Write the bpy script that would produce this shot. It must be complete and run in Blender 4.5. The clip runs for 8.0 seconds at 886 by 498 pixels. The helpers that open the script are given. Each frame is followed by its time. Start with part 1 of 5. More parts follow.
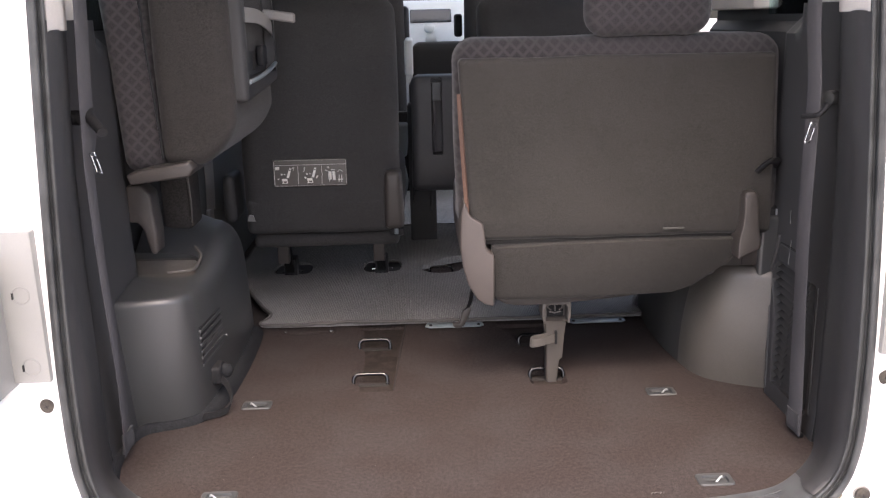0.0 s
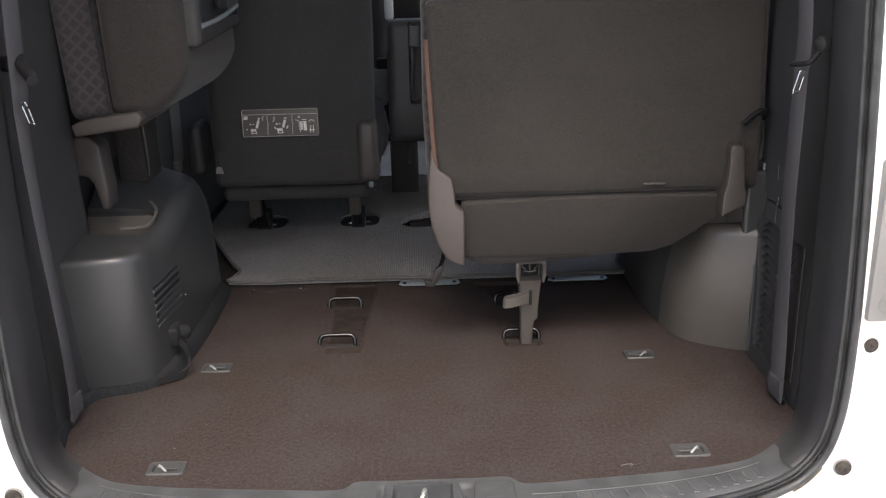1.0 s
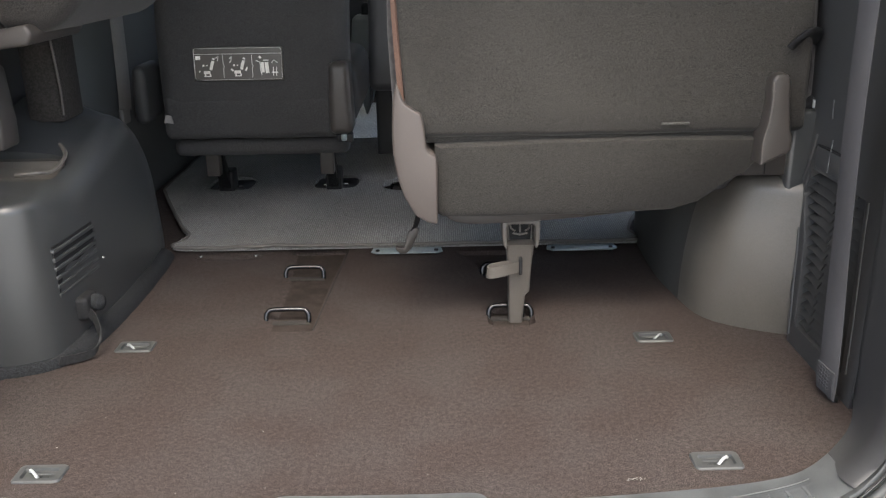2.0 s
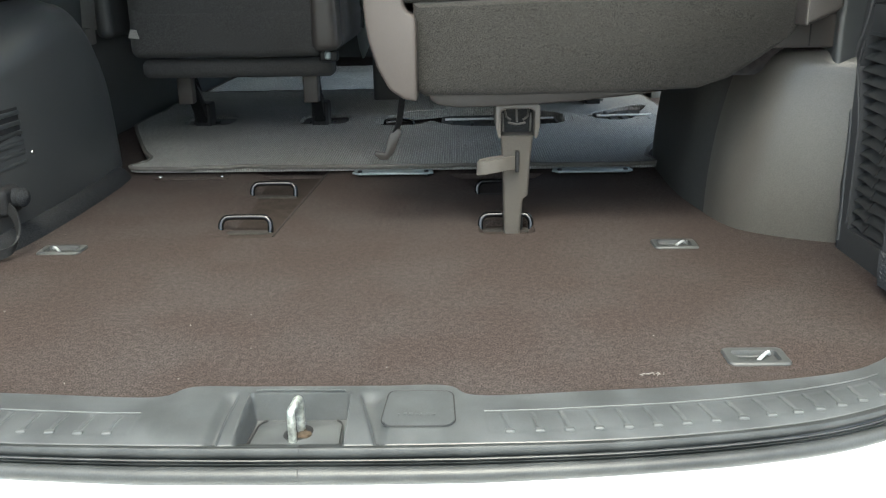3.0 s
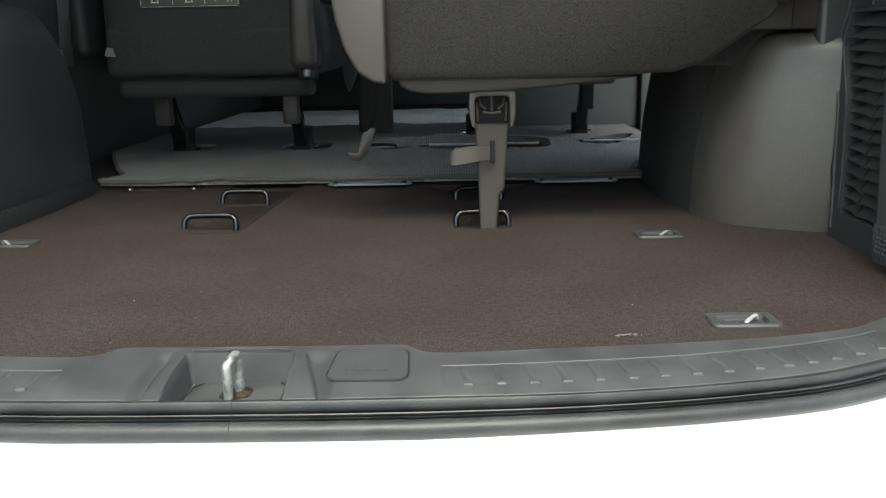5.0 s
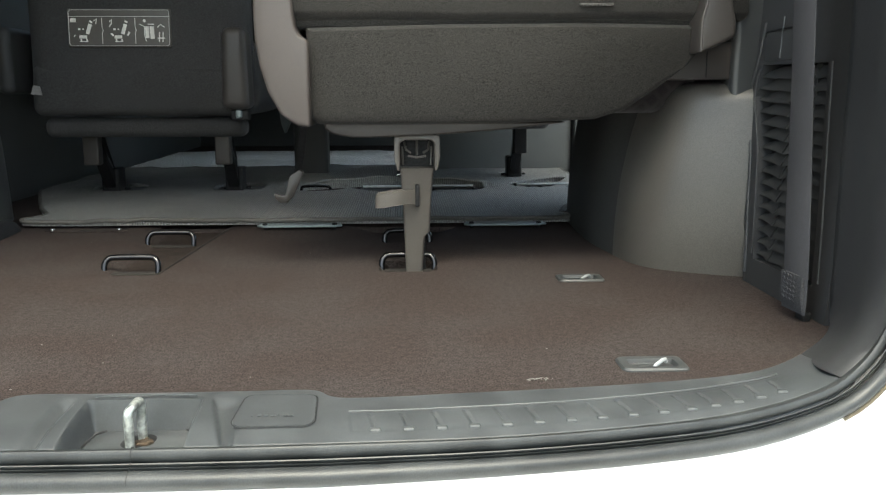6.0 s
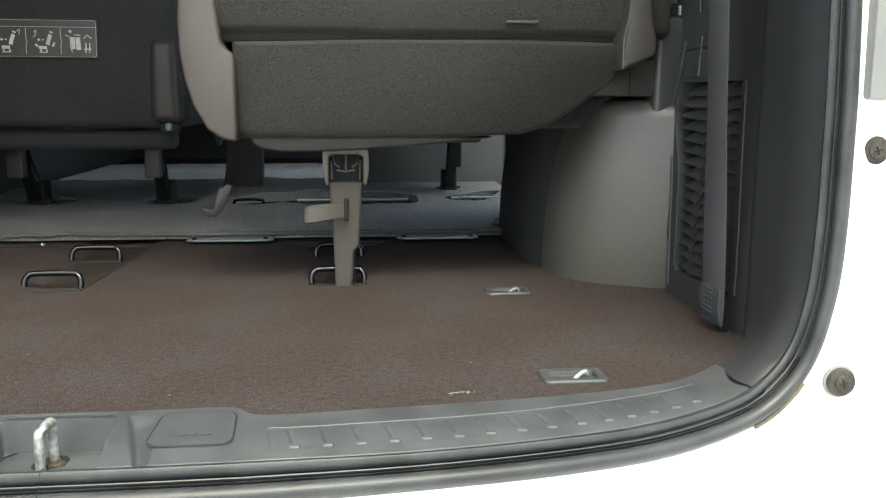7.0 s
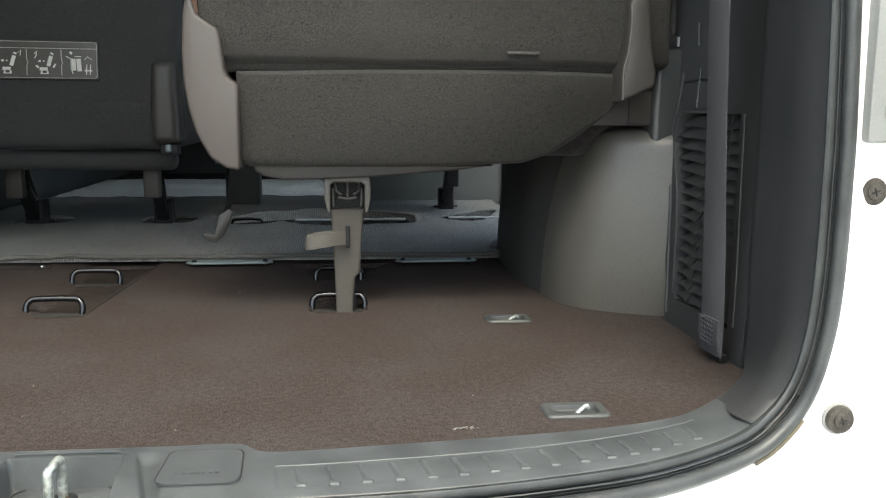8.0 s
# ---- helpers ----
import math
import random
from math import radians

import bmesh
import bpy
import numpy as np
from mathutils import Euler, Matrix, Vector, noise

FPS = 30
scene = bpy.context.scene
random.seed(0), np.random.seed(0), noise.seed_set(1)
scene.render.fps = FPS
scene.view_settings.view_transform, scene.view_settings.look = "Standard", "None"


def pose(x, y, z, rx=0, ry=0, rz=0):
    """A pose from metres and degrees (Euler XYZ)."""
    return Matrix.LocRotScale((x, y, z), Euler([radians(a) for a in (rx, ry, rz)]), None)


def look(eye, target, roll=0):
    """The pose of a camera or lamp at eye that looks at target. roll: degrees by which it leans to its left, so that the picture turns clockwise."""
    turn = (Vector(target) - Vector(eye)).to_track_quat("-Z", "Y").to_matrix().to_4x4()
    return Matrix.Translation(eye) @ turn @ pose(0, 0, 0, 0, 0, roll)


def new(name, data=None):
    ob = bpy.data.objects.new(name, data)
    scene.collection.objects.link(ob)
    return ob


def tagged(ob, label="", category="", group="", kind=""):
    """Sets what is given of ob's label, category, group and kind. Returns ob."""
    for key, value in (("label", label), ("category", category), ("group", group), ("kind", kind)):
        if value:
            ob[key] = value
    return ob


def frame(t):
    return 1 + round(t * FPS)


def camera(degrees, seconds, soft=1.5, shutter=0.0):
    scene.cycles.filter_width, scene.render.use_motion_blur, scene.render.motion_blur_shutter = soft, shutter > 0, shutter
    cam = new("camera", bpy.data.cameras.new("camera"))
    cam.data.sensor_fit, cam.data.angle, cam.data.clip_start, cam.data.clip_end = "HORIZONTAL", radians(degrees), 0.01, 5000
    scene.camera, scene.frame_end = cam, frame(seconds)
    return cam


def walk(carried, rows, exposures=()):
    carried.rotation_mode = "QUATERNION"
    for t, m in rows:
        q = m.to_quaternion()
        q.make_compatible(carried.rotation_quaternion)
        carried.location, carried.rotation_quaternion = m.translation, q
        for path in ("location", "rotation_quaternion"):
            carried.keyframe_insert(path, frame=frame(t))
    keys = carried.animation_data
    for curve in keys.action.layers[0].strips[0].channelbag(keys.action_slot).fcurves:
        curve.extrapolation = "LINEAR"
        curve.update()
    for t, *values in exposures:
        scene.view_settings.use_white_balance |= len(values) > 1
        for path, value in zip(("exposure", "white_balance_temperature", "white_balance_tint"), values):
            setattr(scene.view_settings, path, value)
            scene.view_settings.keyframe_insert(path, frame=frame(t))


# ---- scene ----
cam = camera(54.0, 8.0, 1.25)
PATH = [
    (0, (-0.069, 0.39, 0.783), (-0.022, 2.323, 0.27), -1.4),
    (0.5, (-0.04, 0.422, 0.773), (0.011, 2.323, 0.156), -1.4),
    (1, (-0.002, 0.485, 0.772), (0.041, 2.384, 0.145), -1.3),
    (1.2, (0.016, 0.545, 0.774), (0.055, 2.444, 0.146), -1.1),
    (2.3, (0.098, 0.852, 0.541), (0.08, 2.738, -0.124), -1.2),
    (2.5, (0.108, 0.891, 0.495), (0.075, 2.787, -0.14), -1.2),
    (3, (0.131, 0.936, 0.373), (0.094, 2.838, -0.244), -0.9),
    (3.5, (0.133, 0.945, 0.298), (0.096, 2.855, -0.296), -1.1),
    (4, (0.138, 0.965, 0.249), (0.106, 2.903, -0.247), -1.4),
    (4.2, (0.144, 0.97, 0.242), (0.107, 2.911, -0.24), -1.5),
    (5.3, (0.176, 0.968, 0.251), (0.148, 2.923, -0.168), -0.8),
    (5.5, (0.183, 0.968, 0.251), (0.17, 2.931, -0.134), -0.7),
    (6, (0.196, 0.966, 0.253), (0.286, 2.93, -0.113), -0.1),
    (6.5, (0.209, 0.965, 0.254), (0.389, 2.925, -0.1), 0.2),
    (7, (0.214, 0.961, 0.256), (0.436, 2.92, -0.082), 0.3),
    (7.5, (0.212, 0.963, 0.258), (0.448, 2.922, -0.068), 0.5),
    (8, (0.203, 0.957, 0.281), (0.441, 2.918, -0.034), 0.6),
]
EXPOSURES = [
    (0.0, 1.94, 6800, 17),
    (0.5, 1.65, 6800, 15),
    (1.0, 1.44, 6700, 11),
    (2.3, 2.22, 6450, -1),
    (2.5, 2.28, 6250, -6),
    (3.0, 2.22, 6350, -5),
    (3.5, 1.72, 6450, -4),
    (4.0, 1.37, 6450, -3),
    (5.5, 1.54, 6450, -4),
    (6.0, 1.79, 6500, -4),
    (6.5, 1.82, 6550, -4),
    (8.0, 1.83, 6500, -3),
]
walk(cam, [(t, look(eye, target, roll)) for t, eye, target, roll in PATH], EXPOSURES)

# ---- world, sun, exposure ----
SUN_ELEV, SUN_AZ = 63.0, 180.0
world = bpy.data.worlds.new("sky")
scene.world = world
world.use_nodes = True
wn = world.node_tree
sky = wn.nodes.new("ShaderNodeTexSky")
sky.sky_type, sky.sun_disc = "NISHITA", False
sky.sun_elevation, sky.sun_rotation = radians(SUN_ELEV), radians(SUN_AZ)
sky.dust_density, sky.ozone_density, sky.air_density = 5.0, 0.5, 0.9
wn.links.new(sky.outputs[0], wn.nodes["Background"].inputs[0])
wn.nodes["Background"].inputs[1].default_value = 0.15
sun = new("sun", bpy.data.lights.new("sun", "SUN"))
sun.data.energy, sun.data.angle, sun.data.color = 0.5, radians(19), (1.0, 0.97, 0.94)
az, el = radians(SUN_AZ), radians(SUN_ELEV)
SUN_FROM = Vector((math.sin(az) * math.cos(el), math.cos(az) * math.cos(el), math.sin(el)))
sun.matrix_world = look(SUN_FROM * 20, (0, 0, 0))


# ---- materials ----
def material(name, colour, rough=0.5, metal=0.0, grain=400.0, amount=0.25, bump=0.1, blotch=3.0, blotch_amount=0.15, spec=0.5, sheen=0.0, bump_dist=0.0006, detail=3.0, dust=None, rough_var=0.06):
    """A surface with fine grain, slow blotches and relief, in metres of the object."""
    m = bpy.data.materials.new(name)
    m.use_nodes = True
    nt = m.node_tree
    p = nt.nodes["Principled BSDF"]
    p.inputs["Metallic"].default_value = metal
    p.inputs["Specular IOR Level"].default_value = spec
    if sheen:
        p.inputs["Sheen Weight"].default_value = sheen
        p.inputs["Sheen Roughness"].default_value = 0.5
    co = nt.nodes.new("ShaderNodeTexCoord")
    n1 = nt.nodes.new("ShaderNodeTexNoise")
    n1.inputs["Scale"].default_value, n1.inputs["Detail"].default_value, n1.inputs["Roughness"].default_value = grain, detail, 0.5 if detail < 4 else 0.72
    n2 = nt.nodes.new("ShaderNodeTexNoise")
    n2.inputs["Scale"].default_value, n2.inputs["Detail"].default_value = blotch, 4.0
    for n in (n1, n2):
        nt.links.new(co.outputs["Object"], n.inputs["Vector"])

    def ramp(n, lo, hi):
        r = nt.nodes.new("ShaderNodeMapRange")
        r.interpolation_type = "SMOOTHSTEP"
        r.inputs["From Min"].default_value, r.inputs["From Max"].default_value = 0.3, 0.7
        r.inputs["To Min"].default_value, r.inputs["To Max"].default_value = lo, hi
        nt.links.new(n.outputs["Fac"], r.inputs["Value"])
        return r.outputs["Result"]

    mul = nt.nodes.new("ShaderNodeMath")
    mul.operation = "MULTIPLY"
    nt.links.new(ramp(n1, 1 - amount, 1 + amount), mul.inputs[0])
    nt.links.new(ramp(n2, 1 - blotch_amount, 1 + blotch_amount), mul.inputs[1])
    sc = nt.nodes.new("ShaderNodeVectorMath")
    sc.operation = "SCALE"
    sc.inputs[0].default_value = colour
    nt.links.new(mul.outputs[0], sc.inputs["Scale"])
    if dust:
        n3 = nt.nodes.new("ShaderNodeTexNoise")
        n3.inputs["Scale"].default_value, n3.inputs["Detail"].default_value = 7.0, 8.0
        nt.links.new(co.outputs["Object"], n3.inputs["Vector"])
        dm = nt.nodes.new("ShaderNodeMix")
        dm.data_type = "RGBA"
        dm.inputs[6].default_value, dm.inputs[7].default_value = (*colour, 1), (*dust, 1)
        nt.links.new(ramp(n3, -0.15, 0.60), dm.inputs[0])
        nt.links.new(dm.outputs[2], sc.inputs[0])
    nt.links.new(sc.outputs[0], p.inputs["Base Color"])
    nt.links.new(ramp(n2, rough - rough_var, rough + rough_var), p.inputs["Roughness"])
    if bump:
        b = nt.nodes.new("ShaderNodeBump")
        b.inputs["Strength"].default_value, b.inputs["Distance"].default_value = bump, bump_dist
        nt.links.new(n1.outputs["Fac"], b.inputs["Height"])
        nt.links.new(b.outputs[0], p.inputs["Normal"])
    return m


def woven(name, colour, second, scale, rough=0.95, diag=True):
    """Cloth with a woven diamond figure in two shades."""
    m = material(name, colour, rough, grain=900, amount=0.3, bump=0.0, spec=0.15, sheen=0.15)
    nt = m.node_tree
    p = nt.nodes["Principled BSDF"]
    co = nt.nodes.new("ShaderNodeTexCoord")
    waves = []
    for angle in ((45, -45) if diag else (0, 90)):
        mp = nt.nodes.new("ShaderNodeMapping")
        mp.inputs["Rotation"].default_value = (0, radians(angle), 0)
        w = nt.nodes.new("ShaderNodeTexWave")
        w.inputs["Scale"].default_value, w.inputs["Distortion"].default_value = scale, 0.6
        nt.links.new(co.outputs["Object"], mp.inputs["Vector"])
        nt.links.new(mp.outputs[0], w.inputs["Vector"])
        waves.append(w)
    mn = nt.nodes.new("ShaderNodeMath")
    mn.operation = "MAXIMUM"
    nt.links.new(waves[0].outputs["Fac"], mn.inputs[0])
    nt.links.new(waves[1].outputs["Fac"], mn.inputs[1])
    line = nt.nodes.new("ShaderNodeMapRange")
    line.inputs["From Min"].default_value, line.inputs["From Max"].default_value = 0.55, 1.0
    nt.links.new(mn.outputs[0], line.inputs["Value"])
    mn = line
    mix = nt.nodes.new("ShaderNodeMix")
    mix.data_type = "RGBA"
    mix.inputs[7].default_value = (*second, 1)
    old = p.inputs["Base Color"].links[0].from_socket
    nt.links.new(mn.outputs[0], mix.inputs[0])
    nt.links.new(old, mix.inputs[6])
    nt.links.new(mix.outputs[2], p.inputs["Base Color"])
    b = nt.nodes.new("ShaderNodeBump")
    b.inputs["Strength"].default_value, b.inputs["Distance"].default_value = 0.4, 0.001
    nt.links.new(mn.outputs[0], b.inputs["Height"])
    nt.links.new(b.outputs[0], p.inputs["Normal"])
    return m


def ribbed(name, colour, scale):
    """Looped mat with fine ribs that run to the front of the car."""
    m = material(name, colour, 0.95, grain=330, amount=0.5, bump=0.0, spec=0.1, detail=6.0)
    nt = m.node_tree
    p = nt.nodes["Principled BSDF"]
    co = nt.nodes.new("ShaderNodeTexCoord")
    w = nt.nodes.new("ShaderNodeTexWave")
    w.inputs["Scale"].default_value, w.inputs["Distortion"].default_value, w.inputs["Detail"].default_value = scale, 1.2, 2.0
    w.inputs["Detail Scale"].default_value = 4.0
    nt.links.new(co.outputs["Object"], w.inputs["Vector"])
    r = nt.nodes.new("ShaderNodeMapRange")
    r.inputs["To Min"].default_value, r.inputs["To Max"].default_value = 0.76, 1.16
    nt.links.new(w.outputs["Fac"], r.inputs["Value"])
    v = nt.nodes.new("ShaderNodeVectorMath")
    v.operation = "SCALE"
    nt.links.new(p.inputs["Base Color"].links[0].from_socket, v.inputs[0])
    nt.links.new(r.outputs[0], v.inputs["Scale"])
    nt.links.new(v.outputs[0], p.inputs["Base Color"])
    b = nt.nodes.new("ShaderNodeBump")
    b.inputs["Strength"].default_value, b.inputs["Distance"].default_value = 0.6, 0.0022
    nt.links.new(w.outputs["Fac"], b.inputs["Height"])
    nt.links.new(b.outputs[0], p.inputs["Normal"])
    return m


def glass(name, tint):
    m = bpy.data.materials.new(name)
    m.use_nodes = True
    nt = m.node_tree
    out = nt.nodes["Material Output"]
    tr, gl, mx, fr = (nt.nodes.new(k) for k in ("ShaderNodeBsdfTransparent", "ShaderNodeBsdfGlossy", "ShaderNodeMixShader", "ShaderNodeFresnel"))
    tr.inputs["Color"].default_value = (*tint, 1)
    gl.inputs["Roughness"].default_value = 0.02
    nt.links.new(fr.outputs[0], mx.inputs[0])
    nt.links.new(tr.outputs[0], mx.inputs[1])
    nt.links.new(gl.outputs[0], mx.inputs[2])
    nt.links.new(mx.outputs[0], out.inputs[0])
    return m


M_CARPET = material("brown_carpet", (0.0462, 0.0366, 0.0336), 0.97, grain=620, amount=0.8, bump=0.35, blotch=150, blotch_amount=0.2, spec=0.05, detail=6.0, dust=(0.055, 0.0480, 0.0458), bump_dist=0.001)
M_POCKET_SHADE = material("pocket_shade", (0.036, 0.029, 0.026), 0.97, grain=640, amount=0.6, bump=0.3, blotch=40, blotch_amount=0.2, spec=0.05, detail=6.0)
M_SUBFLOOR = material("floor_pan", (0.035, 0.032, 0.030), 0.9, grain=300, spec=0.1)
M_BACKCLOTH = material("seat_back_cloth", (0.0365, 0.034, 0.031), 0.96, grain=900, amount=0.85, bump=0.35, detail=6.0, blotch=4, blotch_amount=0.12, spec=0.1, sheen=0.1)
M_PATTERN = woven("patterned_cloth", (0.034, 0.031, 0.032), (0.050, 0.045, 0.046), 17)
M_BLACKCLOTH = material("black_cloth", (0.050, 0.049, 0.049), 0.95, grain=600, amount=0.3, bump=0.3, spec=0.1, sheen=0.08)
M_TRIM = material("dark_trim", (0.042, 0.0425, 0.044), 0.48, grain=900, amount=0.2, bump=0.35, spec=0.35, bump_dist=0.0003)
M_SILL = material("sill_plastic", (0.063, 0.067, 0.069), 0.32, grain=1400, amount=0.12, bump=0.22, rough_var=0.015, blotch=24, blotch_amount=0.2, spec=0.55, bump_dist=0.0003)
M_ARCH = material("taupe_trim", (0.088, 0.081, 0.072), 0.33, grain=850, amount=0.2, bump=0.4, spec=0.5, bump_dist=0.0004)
M_BOX = material("slate_trim", (0.042, 0.044, 0.045), 0.32, grain=1500, amount=0.12, bump=0.25, spec=0.65, bump_dist=0.0003, blotch_amount=0.05, rough_var=0.005)
M_COVER = material("brown_plastic", (0.068, 0.058, 0.053), 0.40, grain=1200, amount=0.08, bump=0.15, spec=0.4, bump_dist=0.0003)
M_LEG = material("grey_brown_plastic", (0.096, 0.087, 0.078), 0.42, grain=900, amount=0.1, bump=0.15, spec=0.4, bump_dist=0.0003)
M_HINGE = material("dark_brown_plastic", (0.052, 0.046, 0.042), 0.42, grain=900, amount=0.1, bump=0.15, spec=0.4, bump_dist=0.0003)
M_FOLD = material("folded_seat_cloth", (0.035, 0.032, 0.030), 0.96, grain=600, amount=0.5, bump=0.3, detail=6.0, blotch=4, blotch_amount=0.12, spec=0.1, sheen=0.1)
# Pale colour stands for bright reflections on small steel parts.
M_GLINT = material("painted_glint", (0.46, 0.48, 0.49), 0.35, 0.3, grain=300, amount=0.1, bump=0.05)
M_MECH = material("black_mechanism", (0.019, 0.019, 0.020), 0.5, grain=300, bump=0.1, spec=0.15)
M_BLACKBAR = material("black_enamel", (0.006, 0.006, 0.007), 0.13, grain=200, amount=0.1, bump=0.0, rough_var=0.02, spec=0.6)
M_CHROME = material("bright_steel", (0.75, 0.75, 0.74), 0.22, 1.0, grain=200, amount=0.08, bump=0.05)
M_ZINC = material("zinc_steel", (0.55, 0.57, 0.53), 0.40, 0.8, grain=250, amount=0.3, bump=0.15, blotch=60, blotch_amount=0.3)
M_RUST = material("rusted_steel", (0.06, 0.042, 0.026), 0.8, 0.2, grain=500, amount=0.4, bump=0.3)
M_BRACKET = material("painted_bracket", (0.24, 0.28, 0.29), 0.45, 0.3, grain=300, amount=0.12, bump=0.08)
M_HOOKBEZEL = material("hook_bezel", (0.050, 0.052, 0.052), 0.5, grain=1000, amount=0.1, bump=0.1)
M_NUB = material("nub_and_highlight", (0.080, 0.085, 0.086), 0.5, grain=900, amount=0.15, bump=0.2)
M_RUBBER = material("seal_rubber", (0.034, 0.036, 0.036), 0.40, rough_var=0.03, grain=900, amount=0.2, bump=0.15, blotch=25, blotch_amount=0.3, spec=0.45)
M_STOP = material("dusty_rubber", (0.046, 0.040, 0.033), 0.6, grain=700, amount=0.3, bump=0.3, blotch=60, blotch_amount=0.4, spec=0.3)
M_SKIRT = material("black_felt", (0.022, 0.023, 0.025), 0.9, grain=500, amount=0.5, bump=0.5, spec=0.15)
M_ARCH_SHADE = material("shaded_arch", (0.057, 0.057, 0.055), 0.6, grain=700, amount=0.3, bump=0.3, spec=0.2)
M_CABIN = material("cabin_trim", (0.085, 0.090, 0.090), 0.6, grain=700, amount=0.15, bump=0.2, spec=0.3)
M_COOLLIT = material("cool_lit_plastic", (0.22, 0.25, 0.26), 0.4, grain=800, amount=0.1, bump=0.1, spec=0.4)
M_STITCH = material("belt_thread", (0.076, 0.077, 0.081), 0.8, grain=900, amount=0.2, bump=0.2, spec=0.2)
M_SLAT = material("slat_plastic", (0.034, 0.034, 0.034), 0.5, grain=900, amount=0.1, bump=0.1, spec=0.3)
M_WHITE = material("white_paint", (0.80, 0.80, 0.78), 0.28, grain=40, amount=0.02, bump=0.0, blotch=2, blotch_amount=0.03)
M_LAMPGREY = material("lamp_housing", (0.22, 0.22, 0.21), 0.5, grain=600, amount=0.05, bump=0.05)
M_RED = material("red_lens", (0.5, 0.015, 0.02), 0.15, grain=200, amount=0.05, bump=0.0)
M_SEALANT = material("tan_sealant", (0.11, 0.088, 0.052), 0.6, grain=300, amount=0.2, bump=0.2)
M_BELT = material("belt_webbing", (0.080, 0.078, 0.082), 0.8, grain=1500, amount=0.25, bump=0.4, spec=0.2)
M_BELTEND = material("belt_stitched", (0.066, 0.066, 0.069), 0.8, grain=900, amount=0.4, bump=0.4, spec=0.2)
M_MAT = ribbed("grey_mat", (0.225, 0.222, 0.212), 66)
M_MATLIT = ribbed("lit_grey_mat", (0.62, 0.62, 0.60), 66)
M_MATEDGE = material("mat_binding", (0.115, 0.110, 0.102), 0.9, grain=800, amount=0.3, bump=0.4, spec=0.1)
M_LABEL = material("label_brown", (0.085, 0.077, 0.068), 0.4, grain=100, amount=0.05, bump=0.0)
M_LABELINK = material("label_print", (0.74, 0.72, 0.68), 0.5, grain=100, amount=0.05, bump=0.0)
M_BEIGE = material("beige_headliner", (0.68, 0.65, 0.60), 0.85, grain=500, amount=0.1, bump=0.2, spec=0.2)
M_SILVER = material("silver_dash", (0.78, 0.83, 0.82), 0.4, 0.0, grain=300, amount=0.05, bump=0.0)
M_SCREEN = material("dark_screen", (0.05, 0.055, 0.06), 0.15, grain=100, amount=0.05, bump=0.0)
M_ORANGE = material("russet_piping", (0.105, 0.060, 0.044), 0.8, grain=900, amount=0.25, bump=0.3)
M_TAG = material("grey_tag", (0.24, 0.23, 0.22), 0.6, grain=400, amount=0.1, bump=0.0)
M_LINT = material("lint", (0.22, 0.21, 0.195), 0.9, grain=300, amount=0.2, bump=0.0)
M_BOUNCE_GROUND = material("concrete", (0.58, 0.575, 0.56), 0.9, grain=60, amount=0.4, bump=0.4, blotch=0.8, blotch_amount=0.2, bump_dist=0.004)
M_GLASS = glass("privacy_glass", (0.72, 0.87, 0.86))
M_DIMMERGLASS = glass("dimmer_glass", (0.30, 0.36, 0.35))
M_CLEAR = glass("windscreen_glass", (0.88, 0.92, 0.90))
M_SMEAR = material("pale_scuff", (0.082, 0.078, 0.073), 0.9, grain=500, amount=0.5, bump=0.2, spec=0.1)


# ---- builders ----
def make(name, bm, mat, angle=38):
    bmesh.ops.recalc_face_normals(bm, faces=bm.faces)
    me = bpy.data.meshes.new(name)
    bm.to_mesh(me)
    bm.free()
    me.materials.append(mat)
    me.polygons.foreach_set("use_smooth", [True] * len(me.polygons))
    me.set_sharp_from_angle(angle=radians(angle))
    return new(name, me)


def thing(name, base, label, category, group="", kind=""):
    ob = new(name)
    ob.location = base
    ob.empty_display_size = 0.05
    return tagged(ob, label, category, group, kind)


def under(ob, parent):
    """Hangs ob, built in place, under its parent."""
    top = parent.matrix_basis.copy()
    if parent.parent:
        top = Matrix.Identity(4) if parent.type == "MESH" else top
    ob.parent = parent
    ob.matrix_parent_inverse = Matrix.Translation(-parent.location) if parent.type == "EMPTY" else Matrix.Identity(4)
    return ob


def part(name, bm, mat, parent, label="", angle=38):
    ob = make(name, bm, mat, angle)
    under(ob, parent)
    return tagged(ob, label)


def solid(name, bm, mat, label, category, kind="", group="", angle=38):
    """A thing or a piece of the setting that is one mesh."""
    return tagged(make(name, bm, mat, angle), label, category, group, kind)


def box(bm, x0, x1, y0, y1, z0, z1, bev=0.0, seg=2):
    vs = [bm.verts.new((x, y, z)) for x in (x0, x1) for y in (y0, y1) for z in (z0, z1)]
    fs = [bm.faces.new([vs[i] for i in q]) for q in ((0, 1, 3, 2), (4, 6, 7, 5), (0, 4, 5, 1), (2, 3, 7, 6), (0, 2, 6, 4), (1, 5, 7, 3))]
    if bev:
        es = list({e for f in fs for e in f.edges})
        bmesh.ops.bevel(bm, geom=es, offset=bev, segments=seg, affect="EDGES", profile=0.5)
    return bm


